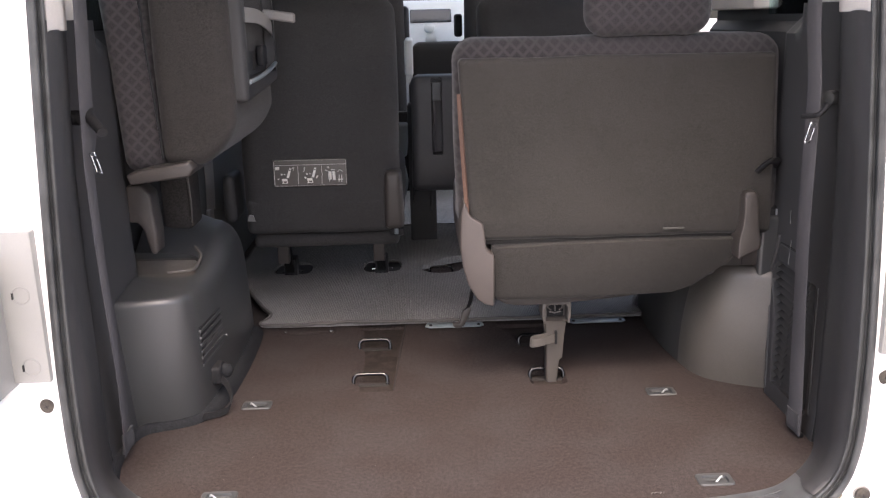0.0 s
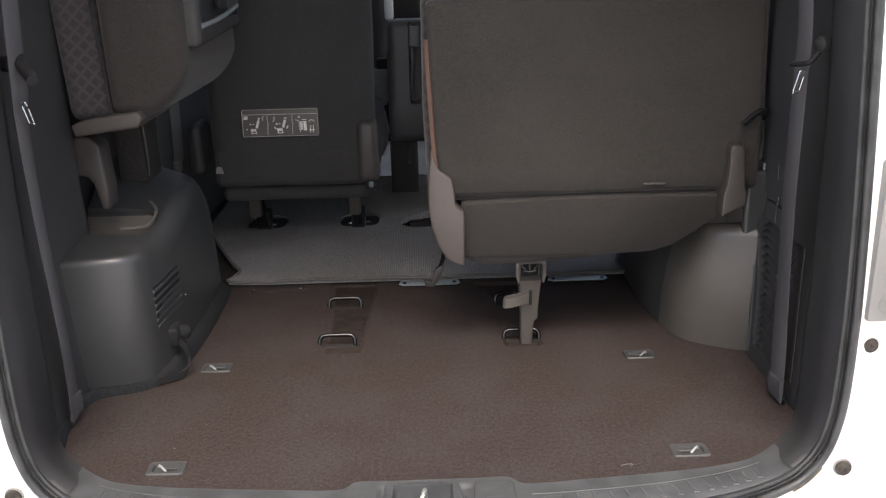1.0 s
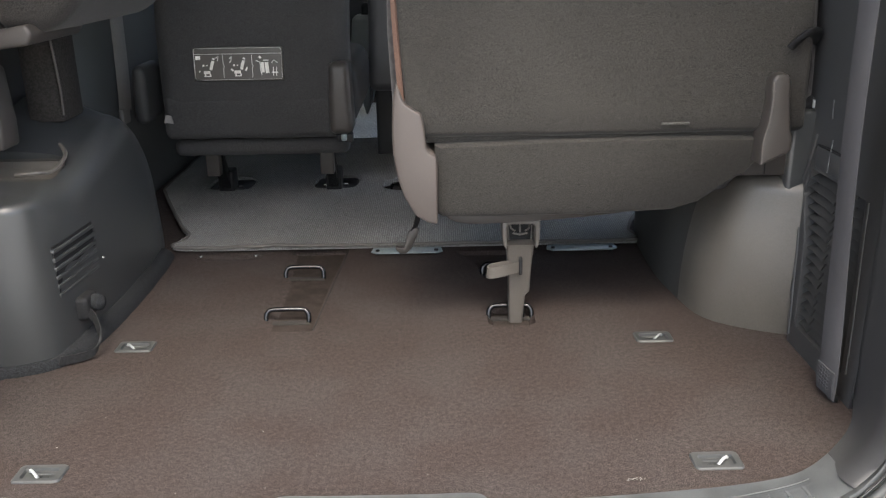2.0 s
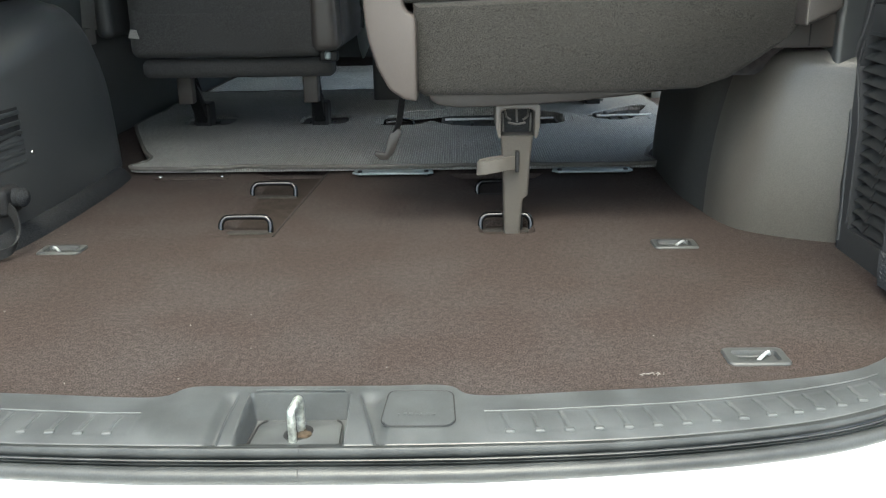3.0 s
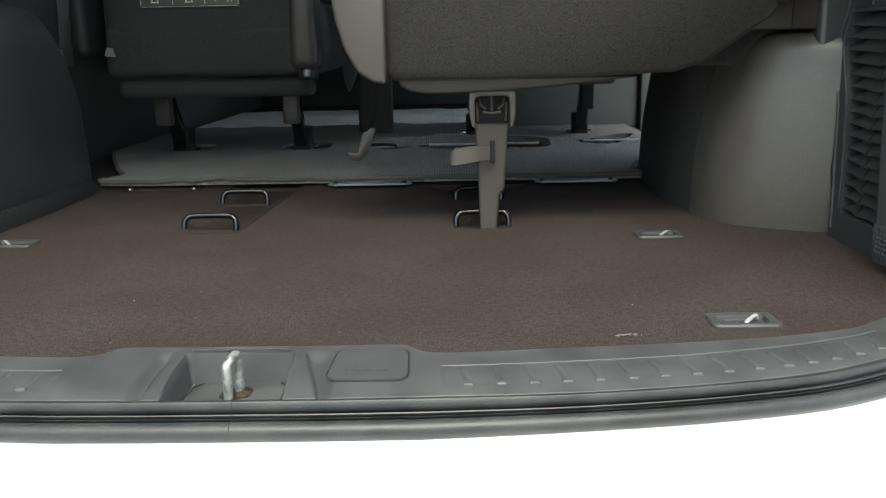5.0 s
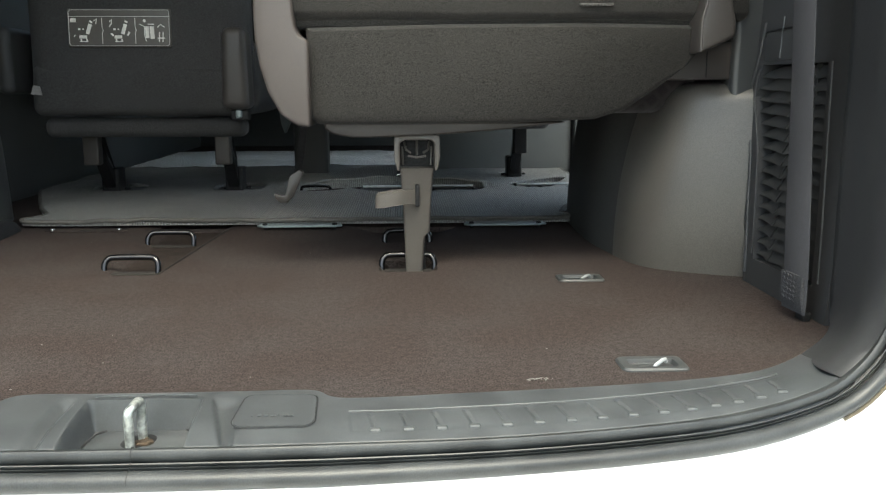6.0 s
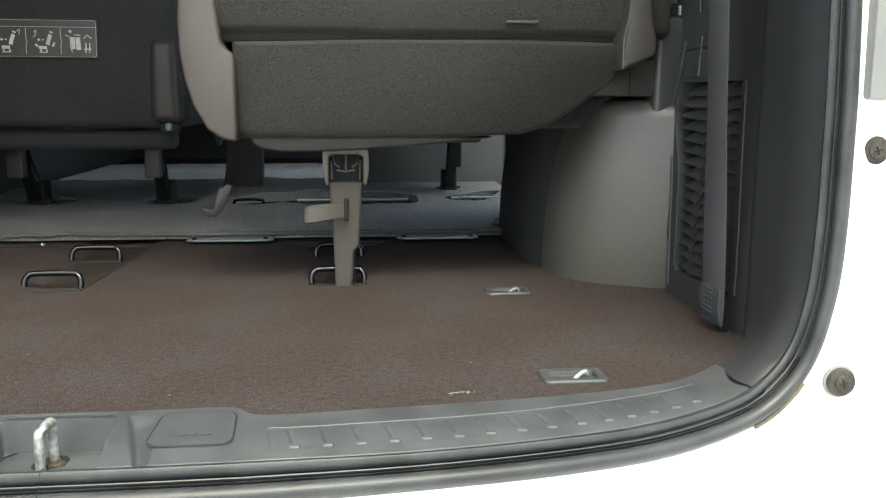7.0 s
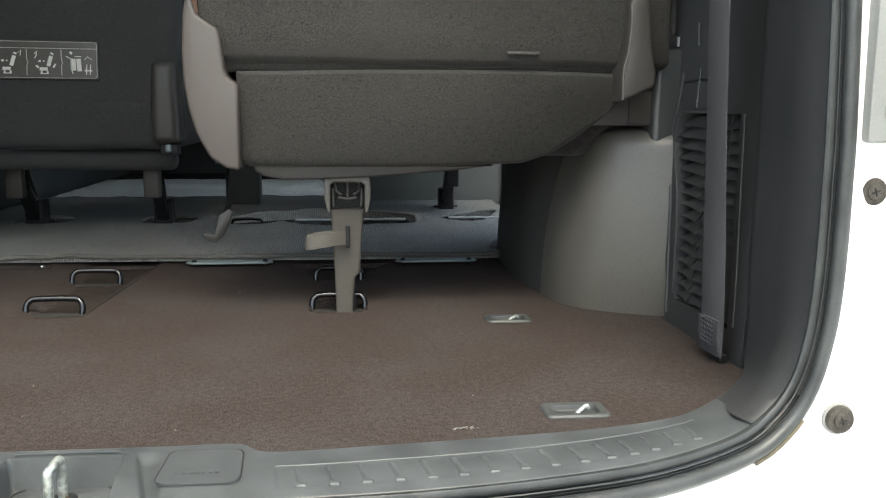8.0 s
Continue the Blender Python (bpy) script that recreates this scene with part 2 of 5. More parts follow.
def prism(bm, pts, axis, a0, a1, bev=0.0, seg=2):
    """A polygon drawn in the other two axes, drawn out along axis from a0 to a1."""
    def at(p, a):
        return {"x": (a, p[0], p[1]), "y": (p[0], a, p[1]), "z": (p[0], p[1], a)}[axis]
    lo = [bm.verts.new(at(p, a0)) for p in pts]
    hi = [bm.verts.new(at(p, a1)) for p in pts]
    n = len(pts)
    fs = [bm.faces.new(lo[::-1]), bm.faces.new(hi)]
    fs += [bm.faces.new((lo[i], lo[(i + 1) % n], hi[(i + 1) % n], hi[i])) for i in range(n)]
    if bev:
        bmesh.ops.recalc_face_normals(bm, faces=fs)
        es = list({e for f in fs for e in f.edges})
        bmesh.ops.bevel(bm, geom=es, offset=bev, segments=seg, affect="EDGES", profile=0.5)
    return bm


def skin(bm, rings, loop=True, caps=True):
    """Joins rows of points into a surface."""
    rows = [[bm.verts.new(p) for p in r] for r in rings]
    n = len(rows[0])
    for a, b in zip(rows, rows[1:]):
        for i in range(n if loop else n - 1):
            j = (i + 1) % n
            bm.faces.new((a[i], a[j], b[j], b[i]))
    if caps and loop:
        bm.faces.new(rows[0][::-1])
        bm.faces.new(rows[-1])
    return bm


def smooth(pts, steps=6, closed=False):
    """A Catmull-Rom line through points."""
    P = [Vector(p) for p in pts]
    out, n = [], len(P)
    for i in range(n if closed else n - 1):
        p0 = P[i - 1] if (i or closed) else P[0]
        p1, p2 = P[i], P[(i + 1) % n]
        p3 = P[(i + 2) % n] if (closed or i + 2 < n) else P[-1]
        for k in range(steps):
            t = k / steps
            out.append(0.5 * (2 * p1 + (p2 - p0) * t + (2 * p0 - 5 * p1 + 4 * p2 - p3) * t * t + (3 * p1 - p0 - 3 * p2 + p3) * t ** 3))
    if not closed:
        out.append(P[-1])
    return out


def tube(bm, path, r, n=10, squash=1.0):
    path = [Vector(p) for p in path]
    rings = []
    ref = None
    for i, p in enumerate(path):
        d = (path[min(i + 1, len(path) - 1)] - path[max(i - 1, 0)]).normalized()
        if ref is None:
            ref = d.orthogonal().normalized()
        u = (ref - d * ref.dot(d)).normalized()
        v = d.cross(u)
        ref = u
        rings.append([p + r * (math.cos(a) * u + squash * math.sin(a) * v) for a in (2 * math.pi * k / n for k in range(n))])
    return skin(bm, rings)


def ribbon(bm, path, across, thick=0.0015):
    """A strap of the given width vector along a path."""
    path = [Vector(p) for p in path]
    rings = []
    for i, p in enumerate(path):
        d = (path[min(i + 1, len(path) - 1)] - path[max(i - 1, 0)]).normalized()
        w = Vector(across[i]) if isinstance(across, list) else Vector(across)
        n = d.cross(w).normalized() * thick / 2
        h = w / 2
        rings.append([p - h - n * 0.4, p - h * 0.96 - n, p + h * 0.96 - n, p + h - n * 0.4, p + h + n * 0.4, p + h * 0.96 + n, p - h * 0.96 + n, p - h + n * 0.4])
    return skin(bm, rings)


def rounded(bm, x0, x1, y0, y1, z0, z1, r, mid=5, warp=None, lumps=0.0, lump_size=6.0):
    """A block with fully rounded edges, padded a little if lumps is given."""
    lo, hi = Vector((x0, y0, z0)), Vector((x1, y1, z1))
    c, h = (lo + hi) / 2, (hi - lo) / 2
    r = min(r, min(h) * 0.98)
    lists = []
    for k in range(3):
        inner = h[k] - r
        edge = [inner + r * math.tan(radians(a)) for a in (15, 30, 45)]
        flat = [inner * (2 * i / mid - 1) for i in range(mid + 1)]
        lists.append([-e for e in edge[::-1]] + flat + edge)
    seen = {}

    def vert(p):
        key = tuple(round(v, 6) for v in p)
        if key not in seen:
            q = Vector(p)
            inside = Vector([max(-(h[k] - r), min(h[k] - r, q[k])) for k in range(3)])
            d = q - inside
            q = inside + d.normalized() * r + c
            if lumps:
                q += (q - c).normalized() * lumps * noise.noise(q * lump_size)
            seen[key] = bm.verts.new(warp(q) if warp else q)
        return seen[key]

    for k in range(3):
        a, b = [i for i in range(3) if i != k]
        for s in (-h[k], h[k]):
            for u0, u1 in zip(lists[a], lists[a][1:]):
                for v0, v1 in zip(lists[b], lists[b][1:]):
                    quad = []
                    for u, v in ((u0, v0), (u1, v0), (u1, v1), (u0, v1)):
                        p = [0, 0, 0]
                        p[k], p[a], p[b] = s, u, v
                        quad.append(vert(p))
                    if len(set(quad)) == 4:
                        bm.faces.new(quad)
    return bm


def disc(bm, centre, normal, r, depth, n=20, dome=0.3):
    """A round button with a softly rounded rim, standing out along normal."""
    c, d = Vector(centre), Vector(normal).normalized()
    u = d.orthogonal().normalized()
    v = d.cross(u)
    rings = []
    for rr, hh in ((1, -0.2), (1, 0.7), (0.93, 1.0), (0.55, 1.0 + dome * 0.6), (0.15, 1.0 + dome)):
        rings.append([c + d * depth * hh + r * rr * (math.cos(a) * u + math.sin(a) * v) for a in (2 * math.pi * k / n for k in range(n))])
    return skin(bm, rings)


def carve(ob, cutters):
    """Cuts closed shapes out of ob's mesh for good."""
    for cb in cutters:
        bmesh.ops.recalc_face_normals(cb, faces=cb.faces)
        cm = bpy.data.meshes.new("cutter")
        cb.to_mesh(cm)
        cb.free()
        co = new("cutter", cm)
        mod = ob.modifiers.new("cut", "BOOLEAN")
        mod.operation, mod.solver, mod.object = "DIFFERENCE", "EXACT", co
        bpy.context.view_layer.update()
        done = bpy.data.meshes.new_from_object(ob.evaluated_get(bpy.context.evaluated_depsgraph_get()))
        ob.modifiers.clear()
        ob.data = done
        bpy.data.objects.remove(co)
    ob.data.set_sharp_from_angle(angle=radians(38))
    return ob


def hump(bm, plan, spine, tops, spine_tops, radii, z0=0.0, arc=6, lean=(), bend=()):
    """A moulded trim hump: upright sides on a plan line, rounded over into a top that runs back to a spine at the wall."""
    rows = []
    for p, s, h, hs, tip, power, r in zip(plan, spine, tops, spine_tops, lean, bend, radii):
        P, S = Vector((*p, 0)), Vector((*s, 0))
        d = S - P
        reach = d.length
        d.normalize()
        rr = min(r, reach * 0.8, (h - z0) * 0.9)
        row = [P + Vector((0, 0, z0))]
        for k in range(1, 7):
            f = k / 7
            row.append(P + d * tip * f ** power + Vector((0, 0, z0 + (h - rr - z0) * f)))
        for k in range(arc + 1):
            a = math.pi / 2 * k / arc
            row.append(P + d * (tip + rr * (1 - math.cos(a))) + Vector((0, 0, h - rr + rr * math.sin(a))))
        row.append((row[-1] + S + Vector((0, 0, hs))) / 2)
        row.append(S + Vector((0, 0, hs)))
        row.append(S + Vector((0, 0, z0)))
        rows.append(row)
    return skin(bm, rows)


# ---- ground and body shell ----
# Unseen ground, made pale so that it bounces light into the van.
bm = bmesh.new()
box(bm, -200, 200, -200, 200, -0.90, -0.70)
solid("ground", bm, M_BOUNCE_GROUND, "unseen ground under the van, made pale to bounce light", "ground", "structure")

# Inner trim line, seal line and outer edge of the tailgate opening, right half from the middle up.
INNER = [(0, 1.664, .004), (.06, 1.664, .004), (.118, 1.664, .004), (.148, 1.644, .004), (.25, 1.651, .004), (.348, 1.660, .004), (.43, 1.669, .005), (.495, 1.683, .006),
         (.532, 1.702, .007), (.566, 1.730, .008), (.602, 1.767, .010), (.628, 1.803, .012), (.645, 1.838, .016), (.651, 1.852, .05), (.653, 1.856, .14), (.656, 1.862, .30), (.656, 1.870, .50), (.645, 1.880, .778)]
OUTER = [(0, 1.578, -.008), (.058, 1.578, -.008), (.115, 1.579, -.008), (.15, 1.580, -.008), (.26, 1.585, -.008), (.37, 1.598, -.007), (.46, 1.615, -.004), (.535, 1.636, .006),
         (.572, 1.648, .022), (.597, 1.655, .048), (.609, 1.658, .080), (.615, 1.660, .115), (.618, 1.662, .165), (.619, 1.664, .22), (.619, 1.665, .27), (.616, 1.668, .40), (.608, 1.674, .58), (.597, 1.682, .778)]
EDGE = [(0, 1.556, -.031), (.058, 1.556, -.031), (.115, 1.557, -.031), (.15, 1.558, -.031), (.265, 1.566, -.030), (.38, 1.580, -.029), (.475, 1.601, -.027), (.555, 1.624, -.013),
        (.594, 1.633, .013), (.614, 1.637, .045), (.624, 1.639, .082), (.629, 1.640, .117), (.632, 1.642, .167), (.633, 1.644, .222), (.633, 1.645, .27), (.629, 1.649, .40), (.620, 1.654, .58), (.609, 1.662, .778)]
HIGH_INNER = [(.635, 1.90, 1.05), (.60, 1.90, 1.21), (.48, 1.90, 1.27), (.2, 1.90, 1.28), (0, 1.90, 1.28)]
HIGH_OUTER = [(.580, 1.692, 1.05), (.545, 1.70, 1.18), (.45, 1.705, 1.23), (.2, 1.705, 1.25), (0, 1.705, 1.25)]
HIGH_EDGE = [(.592, 1.674, 1.05), (.558, 1.682, 1.195), (.455, 1.688, 1.248), (.2, 1.69, 1.268), (0, 1.69, 1.268)]


def both(line, steps=5):
    """A half line smoothed and mirrored, from the far left round the bottom to the far right."""
    s = smooth(line, steps)
    return [Vector((-p.x, p.y, p.z)) for p in s[:0:-1]] + s


def step(a, b, v):
    t = max(0.0, min(1.0, (v - a) / (b - a)))
    return t * t * (3 - 2 * t)


def mirror(v):
    return Vector((-v.x, v.y, v.z))


edge_line = both(EDGE + HIGH_EDGE, 4)
seal_in = both(OUTER + HIGH_OUTER, 4)
rings = []
for i, (o, e) in enumerate(zip(seal_in, edge_line)):
    t = (edge_line[min(i + 1, len(edge_line) - 1)] - edge_line[max(i - 1, 0)]).normalized()
    across = e - o
    n = across.cross(t).normalized()
    if n.y > 0:
        n = -n
    row = []
    for v, h in ((-.14, -.012), (-.06, -.006), (-.02, -.005), (.0, .0005), (.05, .0048), (.12, .0066), (.20, .0064), (.27, .0046), (.315, .0018), (.328, -.0050), (.358, -.0050), (.370, .0014), (.39, .0026), (.42, .0026), (.440, .0012), (.450, -.0030), (.466, -.0030), (.476, .0014), (.490, .0018), (.505, .0012), (.515, -.0050), (.545, -.0050), (.557, .0022), (.60, .0042), (.68, .0056), (.78, .0062), (.88, .0056), (.95, .0036), (1.0, -.003), (.9, -.012)):
        row.append(o + across * v + n * h)
    rings.append(row)
bm = bmesh.new()
skin(bm, rings, loop=False)
solid("weather_seal", bm, M_RUBBER, "black ribbed rubber weather seal round the tailgate opening", "weather seal", "structure", angle=40)

joint = bmesh.new()
k = len(edge_line) // 2
tube(joint, [p + Vector((-0.004, 0, 0.0006)) for p in rings[k][3:28]], 0.0003, 6)
for side in (-1, 1):
    for v in (0.343, 0.458, 0.530):
        groove = bmesh.new()
        tube(groove, [o.lerp(e, v) + (r[11] - o.lerp(e, 0.37)) * 0.25 for o, e, r in zip(seal_in, edge_line, rings) if side * e.x > 0 and 0.03 < e.z < 0.8], 0.0006, 6)
        part("groove", groove, M_SLAT, bpy.data.objects["weather_seal"], "dark groove of the seal")
part("seal_joint", joint, M_SLAT, bpy.data.objects["weather_seal"], "butt joint of the seal")
bead = bmesh.new()
tube(bead, [e + Vector((0.001, 0.003, -0.0022)) for e in edge_line if 0.54 < e.x < 0.605 and e.z < 0.1], 0.0024, 8)
solid("sealant_bead", bead, M_SEALANT, "tan sealant bead under the rubber seal", "sealant", "structure")

# White painted body round the opening, with a rolled step and a bumper below.
rings = []
for i, e in enumerate(edge_line):
    t = (edge_line[min(i + 1, len(edge_line) - 1)] - edge_line[max(i - 1, 0)]).normalized()
    n = Vector((t.z, 0, -t.x)).normalized()
    if n.dot(Vector((e.x, 0, e.z - 0.5))) < 0:
        n = -n
    base = e + Vector((0, 0.004, 0))
    wide = 1 + 1.1 * step(0.24, 0.16, e.z)
    rings.append([base - n * 0.012 + Vector((0, 0.02, 0)), base - n * 0.002, base + n * 0.012 + Vector((0, 0.001, 0)), base + n * 0.05 + Vector((0, 0.004, 0)), base + n * 0.075 * wide + Vector((0, 0.006, 0)),
                  base + n * 0.085 * wide + Vector((0, 0.014, 0)), base + n * 0.088 * wide + Vector((0, 0.10, 0))])
bm = bmesh.new()
skin(bm, rings, loop=False)
body = solid("wall_rear", bm, M_WHITE, "white painted steel body round the tailgate opening", "car body", "structure", angle=50)
bm = bmesh.new()
pts = [(1.32, -.46), (1.30, -.30), (1.33, -.16), (1.40, -.125), (1.60, -.118), (1.62, -.46)]
prism(bm, pts, "x", -0.78, 0.78, 0.02, 3)
for v in bm.verts:
    v.co.y += 0.07 * abs(v.co.x / 0.78) ** 2.5
solid("rear_bumper", bm, M_WHITE, "white painted rear bumper below the tailgate sill", "bumper", "structure")
for side in (-1, 1):
    bm = bmesh.new()
    x0, x1 = sorted((side * 0.745, side * 0.80))
    if side < 0:
        prism(bm, [(1.70, -.45), (5.0, -.45), (5.0, .77), (1.70, .77)], "x", x0, x1, 0.012)
    else:
        # The front opening is unseen, added to light the cabin floor.
        prism(bm, [(1.70, -.45), (5.0, -.45), (5.0, .77), (4.39, .77), (4.39, -.06), (3.62, -.06), (3.62, .77), (3.51, .77), (3.51, -.06), (2.77, -.06), (2.77, .77), (1.70, .77)], "x", x0, x1, 0.012)
    solid("wall_left_outer" if side < 0 else "wall_right_outer", bm, M_WHITE, "white painted steel side of the van" if side < 0 else "white painted steel side, sliding door open, front opening added for light", "car body", "structure")
bm = bmesh.new()
box(bm, -0.80, 0.80, 1.78, 4.6, 1.325, 1.365, 0.015)
solid("roof", bm, M_WHITE, "white painted steel roof of the van", "roof", "structure")
bm = bmesh.new()
box(bm, -0.735, 0.735, 1.80, 4.5, 1.285, 1.315, 0.008)
solid("ceiling", bm, M_BEIGE, "beige cloth headliner", "ceiling", "structure")

# Tail lamps beside the opening: grey housing plate, boss rings, red lens.
for side in (-1, 1):
    lamp = thing("tail_lamp", (side * 0.72, 1.66, 0.26), "red tail lamp with a grey housing on the white body", "tail lamp", "tail lamps")
    bm = bmesh.new()
    x0, x1 = sorted((side * 0.642, side * 0.70))
    box(bm, x0, x1, 1.640, 1.70, 0.258, 0.497, 0.004)
    part("mounting_plate", bm, M_LAMPGREY, lamp, "light grey mounting plate")
    bm = bmesh.new()
    x0, x1 = sorted((side * 0.697, side * 0.80))
    box(bm, x0, x1, 1.585, 1.70, 0.250, 0.470, 0.006)
    part("housing", bm, M_LAMPGREY, lamp, "grey lamp housing")
    bm = bmesh.new()
    x0, x1 = sorted((side * 0.702, side * 0.80))
    box(bm, x0, x1, 1.572, 1.60, 0.262, 0.462, 0.005)
    part("lens", bm, M_RED, lamp, "glossy red lens")
    for z in (0.400, 0.285):
        bm = bmesh.new()
        tube(bm, [(side * 0.668 + 0.013 * math.cos(a), 1.6395, z + 0.013 * math.sin(a)) for a in (2 * math.pi * k / 20 for k in range(21))], 0.0008, 6)
        part("boss_ring", bm, M_LAMPGREY, lamp)
        bm = bmesh.new()
        box(bm, side * 0.680 - 0.001, side * 0.680 + 0.001, 1.637, 1.642, z - 0.006, z + 0.004)
        part("clip_slot", bm, M_MECH, lamp, "black clip slot")

# Rubber stops on the body.
for side in (-1, 1):
    for x, y, z in ((0.631, 1.632, 0.021), (0.658, 1.655, 0.216)):
        stop = thing("rubber_stop", (side * x, y, z), "round black rubber stop on the white body", "rubber stop", "rubber stops")
        bm = bmesh.new()
        disc(bm, (side * x, y, z), (0, -1, 0), 0.0125, 0.006, dome=0.05)
        part("pad", bm, M_STOP, stop)
        bm = bmesh.new()
        disc(bm, (side * x, y + 0.0005, z), (0, -1, 0), 0.0142, 0.002, dome=0.0)
        part("flange", bm, M_TAG, stop, "pale dusty flange")
        bm = bmesh.new()
        disc(bm, (side * x, y - 0.0062, z), (0, -1, 0), 0.0068, 0.0015, dome=0.2)
        screw = part("screw_head", bm, M_STOP, stop, "dull brown cross-head screw")
        for a in (0.3, 0.3 + math.pi / 2):
            bm = bmesh.new()
            d = Vector((math.cos(a), 0, math.sin(a))) * 0.0035
            c = Vector((side * x, y - 0.0083, z))
            tube(bm, [c - d, c + d], 0.0007, 6)
            part("slot", bm, M_MECH, screw)

# ---- floor ----
bm = bmesh.new()
box(bm, -0.735, 0.735, 1.70, 4.9, -0.06, -0.022)
solid("floor_pan", bm, M_SUBFLOOR, "dark painted floor pan under the carpet", "floor", "structure")
half = [(.150, 1.640), (.25, 1.648), (.348, 1.657), (.43, 1.666), (.495, 1.680), (.535, 1.700), (.570, 1.727), (.606, 1.764), (.632, 1.80), (.652, 1.85), (.66, 1.90), (.668, 2.08), (.668, 2.60)]
outline = [(-.12, 1.660), (.12, 1.660)] + half + [(-x, y) for x, y in half[::-1]]
outline[-1] = (-.172, 1.638)
bm = bmesh.new()
prism(bm, outline, "z", -0.021, 0.0)
carpet = solid("floor", bm, M_CARPET, "dark brown cut-pile cargo carpet with pockets for seat anchors", "floor", "structure")
cuts = []
for side in (-1, 1):
    if side < 0:
        runs = [[[(-.196 + lo, y, 0.0002), (-.196 + lo + 0.030, y, -.011), (-.196 + hi, y, -.011), (-.196 + hi, y, .05), (-.196 + lo, y, .05)] for y, lo, hi in ((2.146, -.048, .052), (2.24, -.046, .055), (2.36, -.048, .060), (2.62, -.062, .077))]]
    else:
        runs = [[[(.202 - w, y, -.001), (.202 - w + .012, y, -.012), (.202 + w - .012, y, -.012), (.202 + w, y, -.001), (.202 + w, y, .05), (.202 - w, y, .05)] for y, w in line]
                for line in (((2.154, .030), (2.164, .041), (2.216, .043), (2.230, .036)), ((2.385, .036), (2.40, .044), (2.45, .047), (2.48, .056), (2.545, .090)))]
    for rows in runs:
        cb = bmesh.new()
        skin(cb, rows)
        cuts.append(cb)
for hx, hy in ((-.43, 1.727), (.424, 1.727), (-.429, 2.095), (.431, 2.095)):
    cb = bmesh.new()
    box(cb, hx - .023, hx + .023, hy - .012, hy + .012, -0.012, 0.05)
    cuts.append(cb)
carve(carpet, cuts)
bm = bmesh.new()
tube(bm, [(-.1425 + 0.025 * k / 12, 2.15 + 0.45 * k / 12, 0.0004) for k in range(13)], 0.0014, 6)
part("pocket_edge", bm, M_SUBFLOOR, carpet, "dark cut edge of the carpet pocket")
# Pocket floors are darker than the carpet: shade of the recess put into colour.
for pts in ([(-.222, 2.148), (-.1445, 2.148), (-.141, 2.24), (-.136, 2.36), (-.120, 2.598), (-.232, 2.598), (-.216, 2.36), (-.214, 2.24)], [(.180, 2.157), (.224, 2.157), (.233, 2.166), (.234, 2.214), (.229, 2.227), (.175, 2.227), (.170, 2.214), (.171, 2.166)], [(.175, 2.388), (.229, 2.388), (.235, 2.40), (.238, 2.45), (.247, 2.48), (.276, 2.542), (.128, 2.542), (.157, 2.48), (.166, 2.45), (.169, 2.40)]):
    bm = bmesh.new()
    prism(bm, pts, "z", -0.0125, -0.0092)
    part("shade_lining", bm, M_POCKET_SHADE, carpet, "lining of the carpet pocket, darkened for the recess's shade")
bm = bmesh.new()
box(bm, -0.735, 0.735, 2.56, 4.9, -0.0215, -0.004)
solid("floor_front", bm, M_CARPET, "dark brown cut-pile carpet of the cabin", "floor", "structure")

# ---- sill and pillar trim ----

SEAM = 9
inn_b, out_b = both(INNER[:SEAM + 1], 8), both(OUTER[:SEAM + 1], 8)


def along(line, x):
    """The point of a sideways line at x."""
    for p, q in zip(line, line[1:]):
        if p.x <= x <= q.x:
            return p.lerp(q, (x - p.x) / max(q.x - p.x, 1e-9))
    return line[0] if x < line[0].x else line[-1]


def outer_x(x):
    """Where the sill's outer edge lies across from x on its inner edge."""
    u = abs(x)
    return math.copysign(u * 1.06 if u < 0.40 else 0.424 + (u - 0.40) * 0.807, x)


def sill_drop(x, y):
    """Depth of the striker's recess and of the scooped hollows on both sides of it."""
    well = step(-.062, -.056, x) * (1 - step(.027, .032, x)) * (1 - step(1.6475, 1.6525, y))
    near = max(0.0, min(1.0, (1.652 - y) / 0.075))
    fade = (1 - step(1.640, 1.657, y)) * step(1.568, 1.585, y)
    d, wide = x - (.037 + .020 * near), .038 - .026 * near
    scoop = step(.0, .005, d) * (1 - step(.25 * wide, wide, d)) * fade
    e = (-.070 - .004 * near) - x
    scoop_l = step(.0, .006, e) * (1 - step(.004, .017, e)) * fade
    return 0.025 * well + 0.006 * scoop + 0.006 * scoop_l


RIB_PITCH = 0.0243


def sill_tread(x, f):
    """Low saw-tooth treads between the raised line and the outer lip."""
    u = abs(x)
    band = step(.43, .47, f) * (1 - step(.80, .86, f)) * step(.1465, .1485, u) * (1 - step(.515, .53, u))
    saw = ((u - 0.165 + 0.004 * (0.8 - f)) / RIB_PITCH + 0.5) % 1.0
    groove = math.exp(-((saw - 0.5) / 0.05) ** 2)
    return band * (0.0004 + 0.0015 * groove)


bm = bmesh.new()
rows = []
x = -0.566
while x <= 0.5661:
    a, b = along(inn_b, x), along(out_b, outer_x(x))
    row = [a + Vector((0, 0.006, -0.02))]
    for k in range(37):
        f = k / 36
        p = a.lerp(b, f)
        p.z += 0.0035 * math.sin(math.pi * min(1, f ** 1.5))
        p.z -= sill_drop(p.x, p.y) * (1 - step(0.93, 1.0, f) * 0.4)
        p.z -= sill_tread(x, f)
        row.append(p)
    row.append(b + Vector((0, -0.008, -0.02)))
    rows.append(row)
    x += 0.0014
skin(bm, rows, loop=False)
sill = solid("sill_plate", bm, M_SILL, "dark grey moulded plastic tailgate sill plate with saw-tooth treads", "sill", "structure", angle=60)


